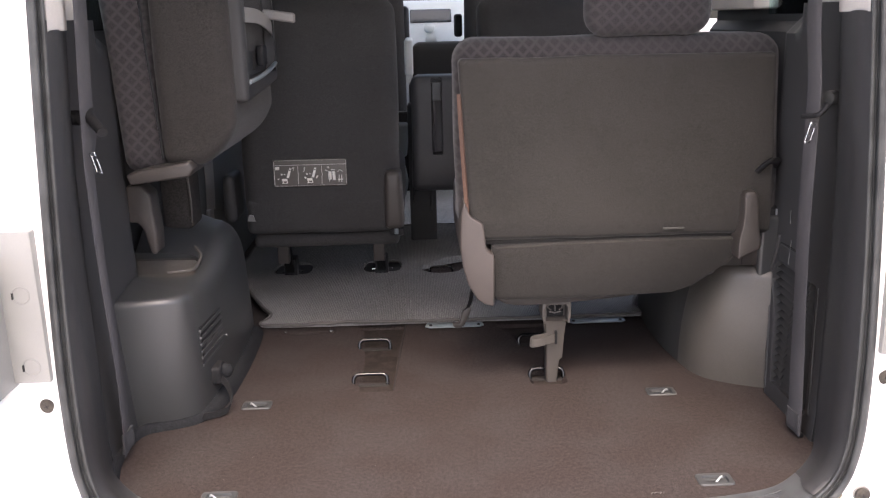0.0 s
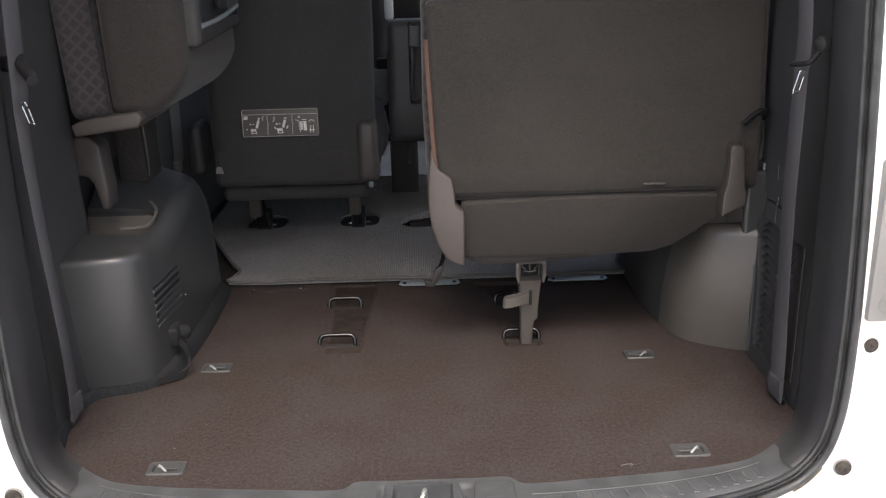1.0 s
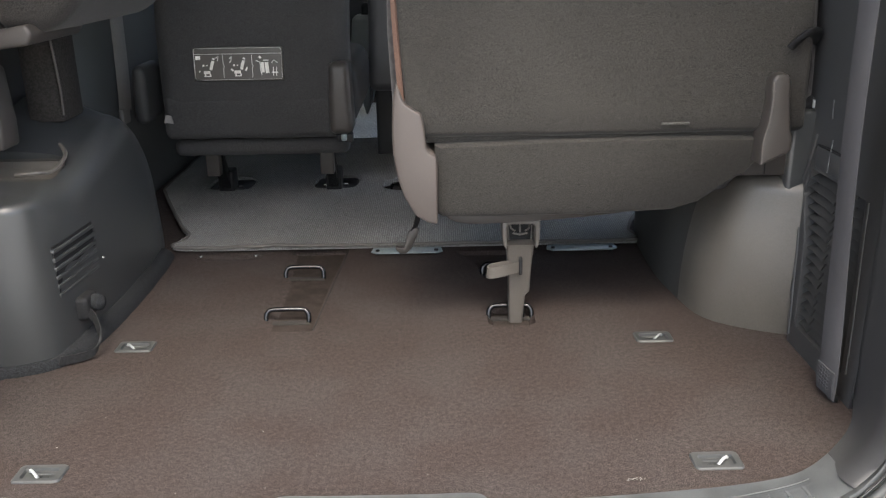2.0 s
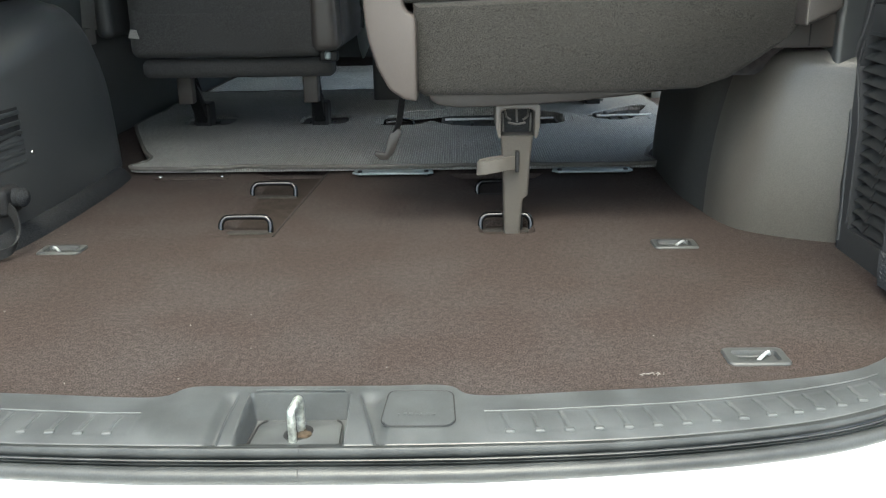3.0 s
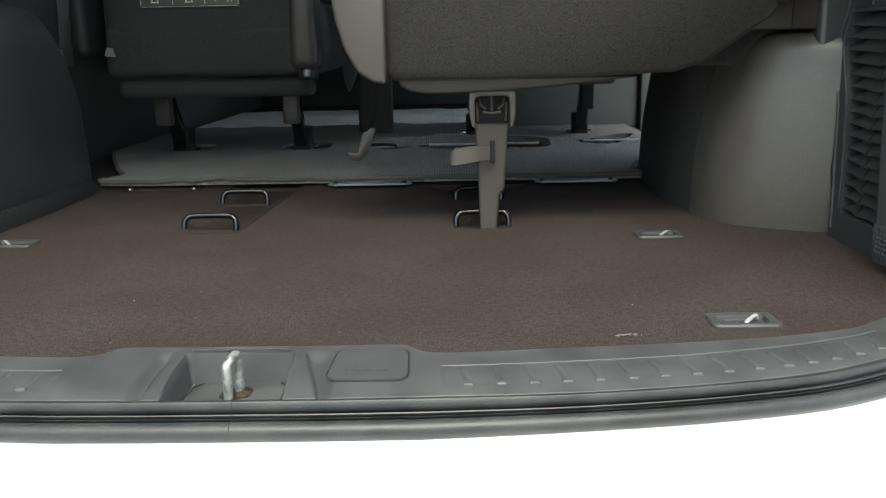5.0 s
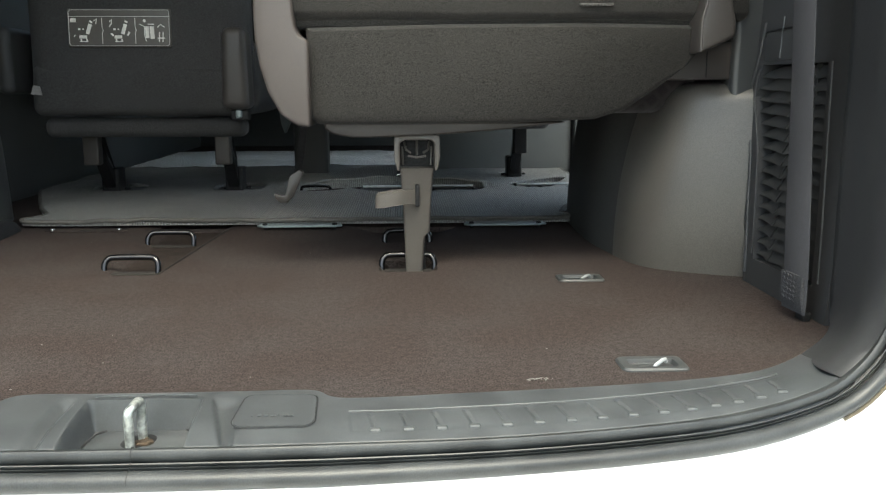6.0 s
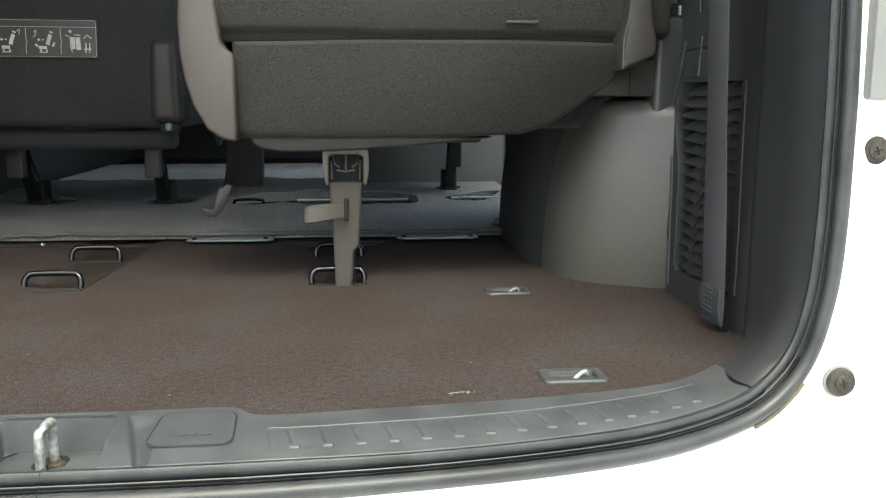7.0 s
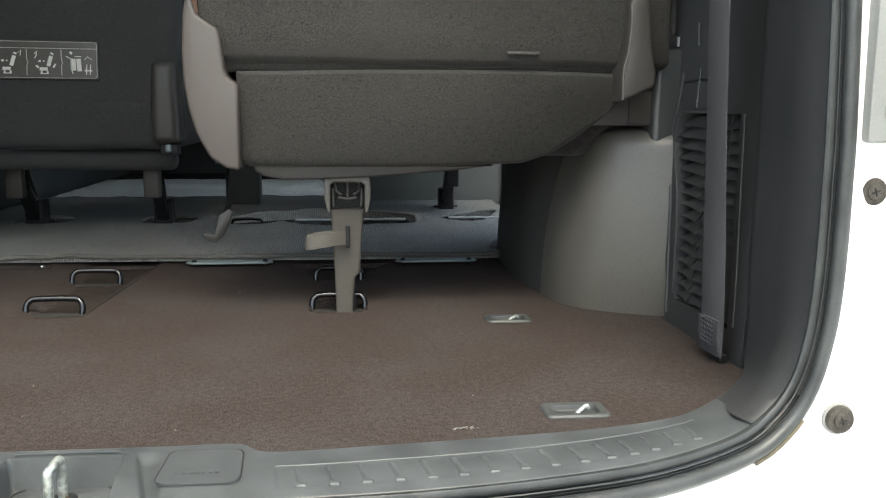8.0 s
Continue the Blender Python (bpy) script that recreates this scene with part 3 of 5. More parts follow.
def sill_top(x, f):
    a, b = along(inn_b, x), along(out_b, outer_x(x))
    p = a.lerp(b, f)
    p.z += 0.0035 * math.sin(math.pi * min(1, f ** 1.5))
    return p


# Raised line and slanted anti-slip ribs on both halves of the sill.
for side in (-1, 1):
    bm = bmesh.new()
    tube(bm, [sill_top(side * (0.148 + 0.37 * k / 30), 0.40 - 0.10 * step(0.3, 0.52, 0.148 + 0.37 * k / 30)) + Vector((0, 0, 0.0004)) for k in range(31)], 0.0008, 6)
    under(tagged(make("rib_line", bm, M_NUB), "thin raised line"), sill)
    for k in range(15):
        xb = 0.165 + 0.0243 * k
        if xb > 0.515:
            break
        bm = bmesh.new()
        c = sill_top(side * xb, 0.80)
        rounded(bm, c.x - 0.0046, c.x + 0.0046, c.y - 0.0030, c.y + 0.0030, c.z - 0.0030, c.z + 0.0009, 0.0018, 2)
        under(make("nub", bm, M_NUB), sill)

# Cover beside the striker: a rounded lid in a shallow groove.
bm = bmesh.new()
lid = []
for cx, cy, a0 in ((.1155, 1.643, 0), (.0745, 1.644, 90), (.0715, 1.607, 180), (.117, 1.607, 270)):
    lid += [(cx + .0085 * math.cos(radians(a0 + 15 * k)), cy + .0085 * math.sin(radians(a0 + 15 * k))) for k in range(7)]
prism(bm, lid, "z", -0.012, 0.0068)
for v in bm.verts:
    if v.co.z > 0:
        v.co.z = sill_top(v.co.x, (1.664 - v.co.y) / 0.085).z + 0.0018
cover = part("cover_lid", bm, M_SILL, sill, "rounded cover lid with worn marking")
bm = bmesh.new()
tube(bm, [Vector((x, y, sill_top(x, (1.664 - y) / 0.085).z + 0.0012)) for x, y in ((0.0945 + (x - 0.0945) * 1.03, 1.6255 + (y - 1.6255) * 1.03) for x, y in lid + lid[:1])], 0.0005, 6)
part("groove", bm, M_SLAT, sill, "dark groove round the lid")
for k in range(7):
    bm = bmesh.new()
    bx = 0.076 + 0.005 * k
    zz = sill_top(bx, (1.664 - 1.613) / 0.085).z + 0.0019
    box(bm, bx, bx + (0.0012, 0.0030, 0.0034, 0.0036, 0.0014, 0.0034, 0.0030)[k], 1.612, 1.612 + (0.004 if k % 3 else 0.0028), zz - 0.0005, zz + 0.00025, 0.0001, 1)
    part("worn_mark", bm, M_NUB, sill)

# Striker: a bent steel bar on a base in the recess, with some rust at its foot.
striker = thing("tailgate_striker", (-0.010, 1.605, -0.018), "zinc-plated steel tailgate striker with rust at its foot", "striker")
bm = bmesh.new()
path = smooth([(-.0165, 1.608, -.026), (-.0165, 1.608, -.004), (-.0165, 1.608, .0055), (-.0160, 1.610, .0085), (-.0143, 1.613, .0103), (-.0132, 1.620, .0118), (-.0122, 1.6235, .0114), (-.0119, 1.6252, .0085), (-.0118, 1.6256, .000), (-.0118, 1.6256, -.026)], 6)
tube(bm, path, 0.0037, 12)
part("bar", bm, M_ZINC, striker)
bm = bmesh.new()
disc(bm, (-.014, 1.622, -.0218), (0, 0, 1), 0.0135, 0.0012, 20, 0.0)
for v in bm.verts:
    v.co.y = 1.622 + (v.co.y - 1.622) * 1.05 + 0.2 * (v.co.x + .014)
part("base", bm, M_MECH, striker, "black slot at the foot")
bm = bmesh.new()
disc(bm, (-.008, 1.618, -.0205), (0, 0, 1), 0.0062, 0.0012, dome=0.6)
for k in range(9):
    a = 0.7 * k
    rounded(bm, -.009 + .006 * math.cos(a) - .0016, -.009 + .006 * math.cos(a) + .0016, 1.618 + .005 * math.sin(a) - .0014, 1.618 + .005 * math.sin(a) + .0014, -.0215, -.0195 + .0008 * (k % 3), .0012, 2)
part("rust", bm, M_RUST, striker, "rusty grease at the foot")
bm = bmesh.new()
prism(bm, [(-.054, 1.598), (-.052, 1.636), (-.046, 1.643), (.018, 1.643), (.023, 1.636), (.025, 1.598)], "z", -.0232, -.0208, 0.0008, 2)
part("recess_plate", bm, M_SILL, sill, "inset plate in the striker recess")
bm = bmesh.new()
tube(bm, smooth([(-.056, 1.6525, .0052), (-.050, 1.6535, .0056), (-.012, 1.6540, .0058), (.020, 1.6535, .0056), (.026, 1.6525, .0052)], 6), 0.0007, 8)
part("recess_lip", bm, M_SILL, sill, "rounded lip of the recess")
# Paler lines paint the highlight along the recess's side edges.
for line in ([(.0315, 1.650), (.0325, 1.620), (.0330, 1.590)], [(-.0620, 1.650), (-.0628, 1.620), (-.0635, 1.590)]):
    bm = bmesh.new()
    tube(bm, [Vector((q.x, q.y, sill_top(q.x, (1.664 - q.y) / 0.085).z - 0.0002)) for q in smooth([(*q, 0) for q in line], 5)], 0.0006, 6)
    part("edge_glint", bm, M_NUB, sill, "bright line for light along the recess's edge")
bm = bmesh.new()
tube(bm, smooth([(-.0555, 1.598, -.0208), (-.0535, 1.630, -.0208), (-.0505, 1.640, -.0208), (-.046, 1.6445, -.0208)], 4), 0.0009, 6)
part("recess_line", bm, M_SLAT, sill)
bm = bmesh.new()
tube(bm, smooth([(.0265, 1.598, -.0208), (.0245, 1.630, -.0208), (.0225, 1.640, -.0208), (.018, 1.6445, -.0208)], 4), 0.0009, 6)
part("recess_line", bm, M_SLAT, sill)

def even(line, n):
    """A line cut into n equal steps."""
    run = [0.0]
    for p, q in zip(line, line[1:]):
        run.append(run[-1] + (q - p).length)
    out, k = [], 0
    for i in range(n + 1):
        d = run[-1] * i / n
        while k < len(run) - 2 and run[k + 1] < d:
            k += 1
        out.append(line[k].lerp(line[k + 1], (d - run[k]) / max(run[k + 1] - run[k], 1e-9)))
    return out


for side in (-1, 1):
    I, O = even(smooth(INNER[SEAM:], 8), 80), even(smooth([(.558, 1.6435, .0150)] + OUTER[SEAM - 1:], 8), 80)
    if side < 0:
        I, O = [mirror(v) for v in I], [mirror(v) for v in O]
    bm = bmesh.new()
    rows = []
    for a, b in zip(I, O):
        row = [a + Vector((side * 0.03, 0.02, -0.004))]
        inward = Vector((-side, 0, 0.25)).normalized()
        for k in range(13):
            f = k / 12
            p = a.lerp(b, f) + inward * 0.010 * (math.sin(math.pi * f ** 2.2))
            row.append(p)
        row.append(b + Vector((side * 0.012, -0.004, -0.004)))
        rows.append(row)
    skin(bm, rows, loop=False)
    solid("pillar_trim_left" if side < 0 else "pillar_trim_right", bm, M_TRIM, "dark grey grained plastic trim on the rear pillar", "pillar trim", "structure", angle=50)
    I2, O2 = smooth([INNER[-1]] + HIGH_INNER, 5), smooth([OUTER[-1]] + HIGH_OUTER, 5)
    if side < 0:
        I2, O2 = [mirror(v) for v in I2], [mirror(v) for v in O2]
    bm = bmesh.new()
    skin(bm, [[a.lerp(b, k / 6) + Vector((-side * 0.004, 0, 0)) for k in range(7)] for a, b in zip(I2, O2)], loop=False)
    solid("upper_pillar_trim_left" if side < 0 else "upper_pillar_trim_right", bm, M_BEIGE, "light beige plastic upper pillar trim", "pillar trim", "structure", angle=50)

# ---- side walls ----
def wall_x(y, z=0.15):
    """Distance of the side trim from the middle of the car: a panel that leans out and steps back at its front edge."""
    edge = 2.078 + 0.30 * min(max(z, 0.0), 0.30)
    return 0.646 + 0.075 * min(max(z, 0.0), 0.35) + 0.045 * step(edge, edge + 0.02, y)


for side in (-1, 1):
    bm = bmesh.new()
    ys = [1.85, 1.92, 2.0, 2.05] + [2.06 + 0.008 * k for k in range(17)] + [2.25, 2.45, 2.66] + ([2.765] if side > 0 else [])
    zs = [-0.02, 0.0, 0.03, 0.08, 0.12, 0.16, 0.2, 0.25, 0.30, 0.35, 0.6, 0.72, 0.738, 0.76, 0.795]
    lo = [[Vector((side * min(0.735, wall_x(y, z) + 1.2 * max(0.0, z - 0.742) * step(2.09, 2.13, y)), y, z)) for z in zs] for y in ys]
    skin(bm, lo, loop=False)
    back = [[Vector((side * 0.738, y, z)) for z in zs] for y in ys]
    skin(bm, back, loop=False)
    for r0, r1 in ((lo[0], back[0]), (lo[-1], back[-1])):
        skin(bm, [r0, r1], loop=False)
    skin(bm, [[r[0] for r in lo], [r[0] for r in back]], loop=False)
    skin(bm, [[r[-1] for r in lo], [r[-1] for r in back]], loop=False)
    bmesh.ops.remove_doubles(bm, verts=bm.verts, dist=1e-5)
    w = solid("wall_left" if side < 0 else "wall_right", bm, M_TRIM, "dark grey grained plastic side trim of the load bay", "wall", "structure", angle=45)
    if side > 0:
        cb = bmesh.new()
        pts = [(1.890, .034), (1.902, .126), (1.912, .189), (1.928, .280), (2.106, .281), (2.116, .240), (2.083, .176), (2.074, .139), (2.058, .05), (2.054, .034)]
        prism(cb, pts, "x", 0.60, 0.705)
        carve(w, [cb])
    # Cabin sides further forward, window line and pillars.
    bm = bmesh.new()
    x0, x1 = sorted((side * 0.70, side * 0.742))
    if side < 0:
        box(bm, x0, x1, 2.662, 4.9, -0.02, 0.77, 0.01)
    else:
        prism(bm, [(3.52, -.02), (4.9, -.02), (4.9, .77), (4.40, .77), (4.40, -.005), (3.61, -.005), (3.61, .77), (3.52, .77)], "x", x0, x1, 0.006)
    solid("wall_left_front" if side < 0 else "wall_right_front", bm, M_CABIN, "dark plastic door trim of the cabin", "wall", "structure")
    for y0, y1 in ((1.906, 2.10), (2.60, 2.785), (3.40, 3.50), (4.255, 4.37)) if side < 0 else ((1.906, 2.10), (2.40, 2.77), (3.52, 3.605), (4.405, 4.47)):
        bm = bmesh.new()
        x0, x1 = sorted((side * 0.690, side * 0.745))
        box(bm, x0, x1, y0, y1, 0.786, 1.283, 0.012)
        solid("pillar_left" if side < 0 else "pillar_right", bm, M_BEIGE, "beige plastic window pillar", "pillar", "structure")
    for k, (y0, y1) in enumerate(((2.105, 2.595), (2.79, 3.395), (3.505, 4.25)) if side < 0 else ((2.105, 2.395),)):
        win = thing("window_1" if side < 0 else "window_2", (side * 0.73, (y0 + y1) / 2, 0.786), "tinted side window of the van", "window", "side windows", "structure")
        bm = bmesh.new()
        box(bm, side * 0.728 - 0.002, side * 0.728 + 0.002, y0, y1, 0.775, 1.283)
        # Second left pane is unseen, darkened to cut light from that side.
        pane = part("pane", bm, (M_GLASS, M_DIMMERGLASS, M_CLEAR)[k], win)
        pane.visible_shadow = k == 1

# Slatted grille let into the right side trim.
def between(line, v):
    """Reads a broken line of (v, value) pairs."""
    for (a, p), (b, q) in zip(line, line[1:]):
        if v <= b:
            return p + (q - p) * max(0.0, (v - a) / (b - a))
    return line[-1][1]


FAR_END = [(.03, 2.054), (.05, 2.058), (.139, 2.074), (.176, 2.083), (.240, 2.116), (.281, 2.106)]
NEAR_END = [(.03, 1.890), (.126, 1.902), (.189, 1.912), (.281, 1.928)]
grille = thing("vent_grille", (0.68, 2.0, 0.04), "dark slatted plastic vent grille in the side trim", "vent grille")
bm = bmesh.new()
box(bm, 0.704, 0.709, 1.86, 2.13, 0.03, 0.29)
part("backing", bm, M_SLAT, grille, "dark backing")
for k in range(16):
    z = 0.0365 + 0.0150 * k
    y_lo, y_hi = between(NEAR_END, z) + 0.001, between(FAR_END, z) - 0.001
    for a, b in ((y_lo, 1.962), (1.966, 2.016), (2.020, y_hi)):
        bm = bmesh.new()
        rows = []
        for j in range(9):
            y = a + (b - a) * j / 8
            f = (y - y_lo) / (y_hi - y_lo)
            tip = step(1.0, 0.80, f)
            bow = math.sin(math.pi * j / 8)
            x = wall_x(1.95, z) + 0.0035 + 0.0018 * bow
            zz = z + 0.0016 * bow + 0.003 * (1 - tip)
            tall = 0.0070 + 0.0078 * tip
            rows.append([Vector((x, y, zz)), Vector((x + 0.0005, y, zz + 0.0018)), Vector((x + 0.0080, y, zz + tall)), Vector((x + 0.022, y, zz + tall + 0.002)), Vector((x + 0.022, y, zz + 0.002))])
        skin(bm, rows)
        part("slat", bm, M_SLAT, grille)
for y in (1.964, 2.018):
    bm = bmesh.new()
    box(bm, wall_x(1.95, 0.28) + 0.006, wall_x(1.95, 0.28) + 0.03, y - 0.0022, y + 0.0022, 0.036, 0.280)
    part("divider", bm, M_SLAT, grille)
for r, line in ((0.0026, [(2.073, .012, 0), (2.080, .05, 0), (2.092, .10, 0), (2.106, .165, 0), (2.128, .215, 0), (2.134, .245, 0), (2.120, .29, 0), (2.112, .335, 0)]),
                (0.0014, [(2.060, .040, 0), (2.064, .07, 0), (2.077, .139, 0), (2.087, .176, 0), (2.110, .222, 0), (2.119, .242, 0), (2.112, .275, 0)]),
                (0.0018, [(1.876, .040, 0), (1.885, .10, 0), (1.896, .16, 0), (1.907, .22, 0), (1.917, .28, 0)])):
    bm = bmesh.new()
    tube(bm, [(wall_x(min(p.x, 2.06), p.y) - 0.0004, p.x, p.y) for p in smooth(line, 6)], r, 8)
    part("rim", bm, M_TRIM, grille, "raised rim")
bm = bmesh.new()
box(bm, wall_x(2.03, 0.30) - 0.003, 0.70, 2.014, 2.100, 0.285, 0.321, 0.003)
part("latch_panel", bm, M_TRIM, grille, "square latch panel")
for line in ([(2.051, .338), (2.050, .312), (2.049, .288)], [(2.066, .396), (2.066, .382), (2.064, .368)]):
    bm = bmesh.new()
    tube(bm, [(wall_x(2.05, z) - 0.0035, y, z) for y, z in line], 0.0011, 6)
    part("latch", bm, M_NUB, grille, "grey latch edge")
bm = bmesh.new()
tube(bm, [(wall_x(2.05, .322) - 0.003, y, z) for y, z in ((2.102, .316), (2.097, .322), (2.06, .3235), (2.02, .3235))], 0.0012, 6)
part("panel_gap", bm, M_MECH, grille, "dark gap over the latch panel")

# Stowage housing beside the right seat hinge.
housing = thing("side_housing", (0.67, 2.24, 0.235), "dark slate plastic housing with a black cap beside the seat hinge", "housing")
bm = bmesh.new()
rounded(bm, 0.636, 0.70, 2.130, 2.36, 0.225, 0.370, 0.010, 3)
part("body", bm, M_BOX, housing)
bm = bmesh.new()
rounded(bm, 0.639, 0.70, 2.138, 2.35, 0.360, 0.388, 0.011, 3)
part("cap", bm, M_MECH, housing, "glossy black cap")
bm = bmesh.new()
rounded(bm, 0.668, 0.6705, 2.133, 2.140, 0.371, 0.384, 0.001, 2)
part("clip", bm, M_GLINT, housing, "bright clip")

# Wheel arch on the right, taupe plastic.
plan = smooth([(.705, 2.082, 0), (.660, 2.094, 0), (.620, 2.110, 0), (.585, 2.129, 0), (.556, 2.150, 0), (.538, 2.171, 0), (.527, 2.195, 0), (.520, 2.225, 0), (.515, 2.26, 0), (.509, 2.31, 0), (.504, 2.36, 0), (.503, 2.44, 0), (.507, 2.54, 0), (.513, 2.63, 0), (.545, 2.70, 0), (.64, 2.73, 0), (.70, 2.74, 0)], 5)
P2 = [(p.x, p.y) for p in plan]
S2 = [(0.70, min(2.66, max(2.24, p.y + 0.10))) for p in plan]
tops = [0.258 + 0.05 * step(2.18, 2.5, p.y) - 0.16 * step(2.56, 2.74, p.y) for p in plan]
round_over = [0.032 + 0.014 * step(2.17, 2.30, p.y) for p in plan]
tilt_in = [0.024 + 0.022 * step(2.125, 2.20, p.y) - 0.018 * step(2.24, 2.36, p.y) for p in plan]
# Past the corner the moulding turns darker: shade put into its colour.
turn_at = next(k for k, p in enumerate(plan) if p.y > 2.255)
for cut, name, mat, label in ((slice(0, turn_at + 1), "wheel_arch_cover", M_ARCH, "taupe grained plastic wheel arch cover"), (slice(turn_at, None), "wheel_arch_side", M_ARCH_SHADE, "inner side of the wheel arch, darkened in colour for shade")):
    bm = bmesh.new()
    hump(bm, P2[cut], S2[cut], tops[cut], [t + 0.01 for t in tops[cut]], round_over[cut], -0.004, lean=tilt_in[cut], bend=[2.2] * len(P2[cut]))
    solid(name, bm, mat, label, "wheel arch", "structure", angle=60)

# Storage side box on the left, with vent, cup hollow and clip.
plan = smooth([(-.705, 1.985, 0), (-.66, 1.990, 0), (-.61, 1.998, 0), (-.57, 2.008, 0), (-.544, 2.022, 0), (-.528, 2.044, 0), (-.520, 2.08, 0), (-.514, 2.14, 0), (-.509, 2.22, 0), (-.506, 2.34, 0), (-.508, 2.45, 0), (-.515, 2.54, 0), (-.532, 2.61, 0), (-.575, 2.655, 0), (-.66, 2.675, 0), (-.70, 2.68, 0)], 5)
P3 = [(p.x, p.y) for p in plan]
S3 = [(-0.70, min(2.60, max(2.13, p.y + 0.06))) for p in plan]
tops = [0.268 + 0.012 * step(2.06, 2.2, p.y) + 0.045 * step(2.15, 2.40, p.y) - 0.15 * step(2.44, 2.66, p.y) for p in plan]
stops_ = [t + 0.012 + 0.03 * step(2.15, 2.3, p.y) for t, p in zip(tops, plan)]
bm = bmesh.new()
hump(bm, P3, S3, tops, stops_, [0.016 + 0.040 * step(2.03, 2.16, p.y) for p in plan], 0.012, lean=[0.008] * len(plan), bend=[1.3] * len(plan))
side_box = thing("side_box", (-0.6, 2.3, 0.0), "dark slate moulded plastic box over the wheel arch", "side box")
shell = part("shell", bm, M_BOX, side_box, angle=60)
cb = bmesh.new()
rounded(cb, -0.76, -0.550, 2.140, 2.252, 0.250, 0.46, 0.035, 4)
carve(shell, [cb])
bm = bmesh.new()
prism(bm, [(-.5246, 2.066), (-.5186, 2.135), (-.5140, 2.200), (-.530, 2.200), (-.540, 2.066)], "z", 0.104, 0.188)
part("vent_backing", bm, M_MECH, side_box, "black vent backing")
for k in range(6):
    bm = bmesh.new()
    z = 0.104 + 0.0146 * k
    prism(bm, [(-.5224, 2.064), (-.5163, 2.135), (-.5116, 2.202), (-.530, 2.202), (-.540, 2.064)], "z", z, z + 0.0066, 0.0014, 2)
    part("louvre", bm, M_BOX, side_box)
bm = bmesh.new()
disc(bm, (-.509, 2.214, 0.118), (1, 0, 0), 0.003, 0.002, 10)
part("pin", bm, M_CHROME, side_box, "bright pin")
bm = bmesh.new()
rounded(bm, -.528, -.500, 2.100, 2.150, 0.046, 0.086, 0.008, 2)
part("clip_base", bm, M_MECH, side_box, "black clip base")
bm = bmesh.new()
disc(bm, (-.498, 2.128, 0.070), (1, -0.3, 0), 0.014, 0.012, 16, 0.5)
part("clip_knob", bm, M_SKIRT, side_box, "dark grey clip knob")
# Rubber skirt along the foot of the box and a loose black strap.
bm = bmesh.new()
line = smooth([(-.632, 1.800, 0), (-.644, 1.85, 0), (-.650, 1.90, 0), (-.648, 1.95, 0), (-.630, 1.984, 0), (-.602, 1.996, 0)], 5)[:-1] + [Vector((p.x, p.y, 0.0)) for p in plan[11:56]]
rows = []
for i, p in enumerate(line):
    t = (line[min(i + 1, len(line) - 1)] - line[max(i - 1, 0)]).normalized()
    n = Vector((t.y, -t.x, 0))
    if n.x < 0 and n.y > 0:
        n = -n
    w = 0.010 + 0.014 * step(2.02, 2.12, p.y) + 0.002 * noise.noise(p * 30)
    h = 0.017 + 0.006 * step(2.02, 2.12, p.y) + 0.002 * noise.noise(p * 25 + Vector((4, 0, 0)))
    rows.append([p + Vector((0, 0, h)) - n * 0.003, p + n * w * 0.35 + Vector((0, 0, h * 0.9)), p + n * w * 0.7 + Vector((0, 0, h * 0.62)), p + n * w * 0.93 + Vector((0, 0, h * 0.28)), p + n * w + Vector((0, 0, 0.0)), p - n * 0.003 + Vector((0, 0, -0.002))])
skin(bm, rows)
part("skirt", bm, M_SKIRT, side_box, "black felt edge skirt")
# Lip is paler than the box: light along its edge, put into colour.
bm = bmesh.new()
tube(bm, smooth([(-.600, 2.142, .286), (-.565, 2.148, .287), (-.553, 2.170, .284), (-.5495, 2.20, .290), (-.552, 2.23, .300), (-.568, 2.251, .312)], 6), 0.0034, 8)
part("hollow_lip", bm, M_ARCH, side_box, "lip of the hollow, paler for light on its edge")
# Liner and tray are paler too, for light on the same plastic.
bm = bmesh.new()
loop = smooth([(-.70, 2.2480, 0), (-.62, 2.2480, 0), (-.580, 2.2470, 0), (-.560, 2.238, 0), (-.5535, 2.215, 0), (-.5535, 2.18, 0), (-.560, 2.155, 0), (-.580, 2.1450, 0), (-.62, 2.1440, 0), (-.70, 2.1440, 0)], 4)
skin(bm, [[Vector((p.x, p.y, 0.2525)), Vector((p.x, p.y, 0.262 + 0.25 * (p.y - 2.144)))] for p in loop], loop=False)
bmesh.ops.solidify(bm, geom=bm.faces[:], thickness=0.0015)
part("hollow_liner", bm, M_ARCH, side_box, "liner of the hollow, taupe for light inside it")
bm = bmesh.new()
prism(bm, [(2.1465, .2515), (2.2455, .2515), (2.2455, .285), (2.236, .274), (2.215, .262), (2.180, .2565), (2.1465, .2560)], "x", -.700, -.5565, 0.002, 2)
part("hollow_tray", bm, M_ARCH, side_box, "tray in the hollow, taupe for light inside it")
bm = bmesh.new()
ribbon(bm, smooth([(-.500, 2.105, .060), (-.486, 2.092, .050), (-.476, 2.074, .030), (-.480, 2.055, .014), (-.500, 2.040, .010), (-.525, 2.025, .012)], 6), (0.004, 0.004, 0.014), 0.003)
part("strap", bm, M_MECH, side_box, "black webbing strap")

# ---- cargo hooks ----


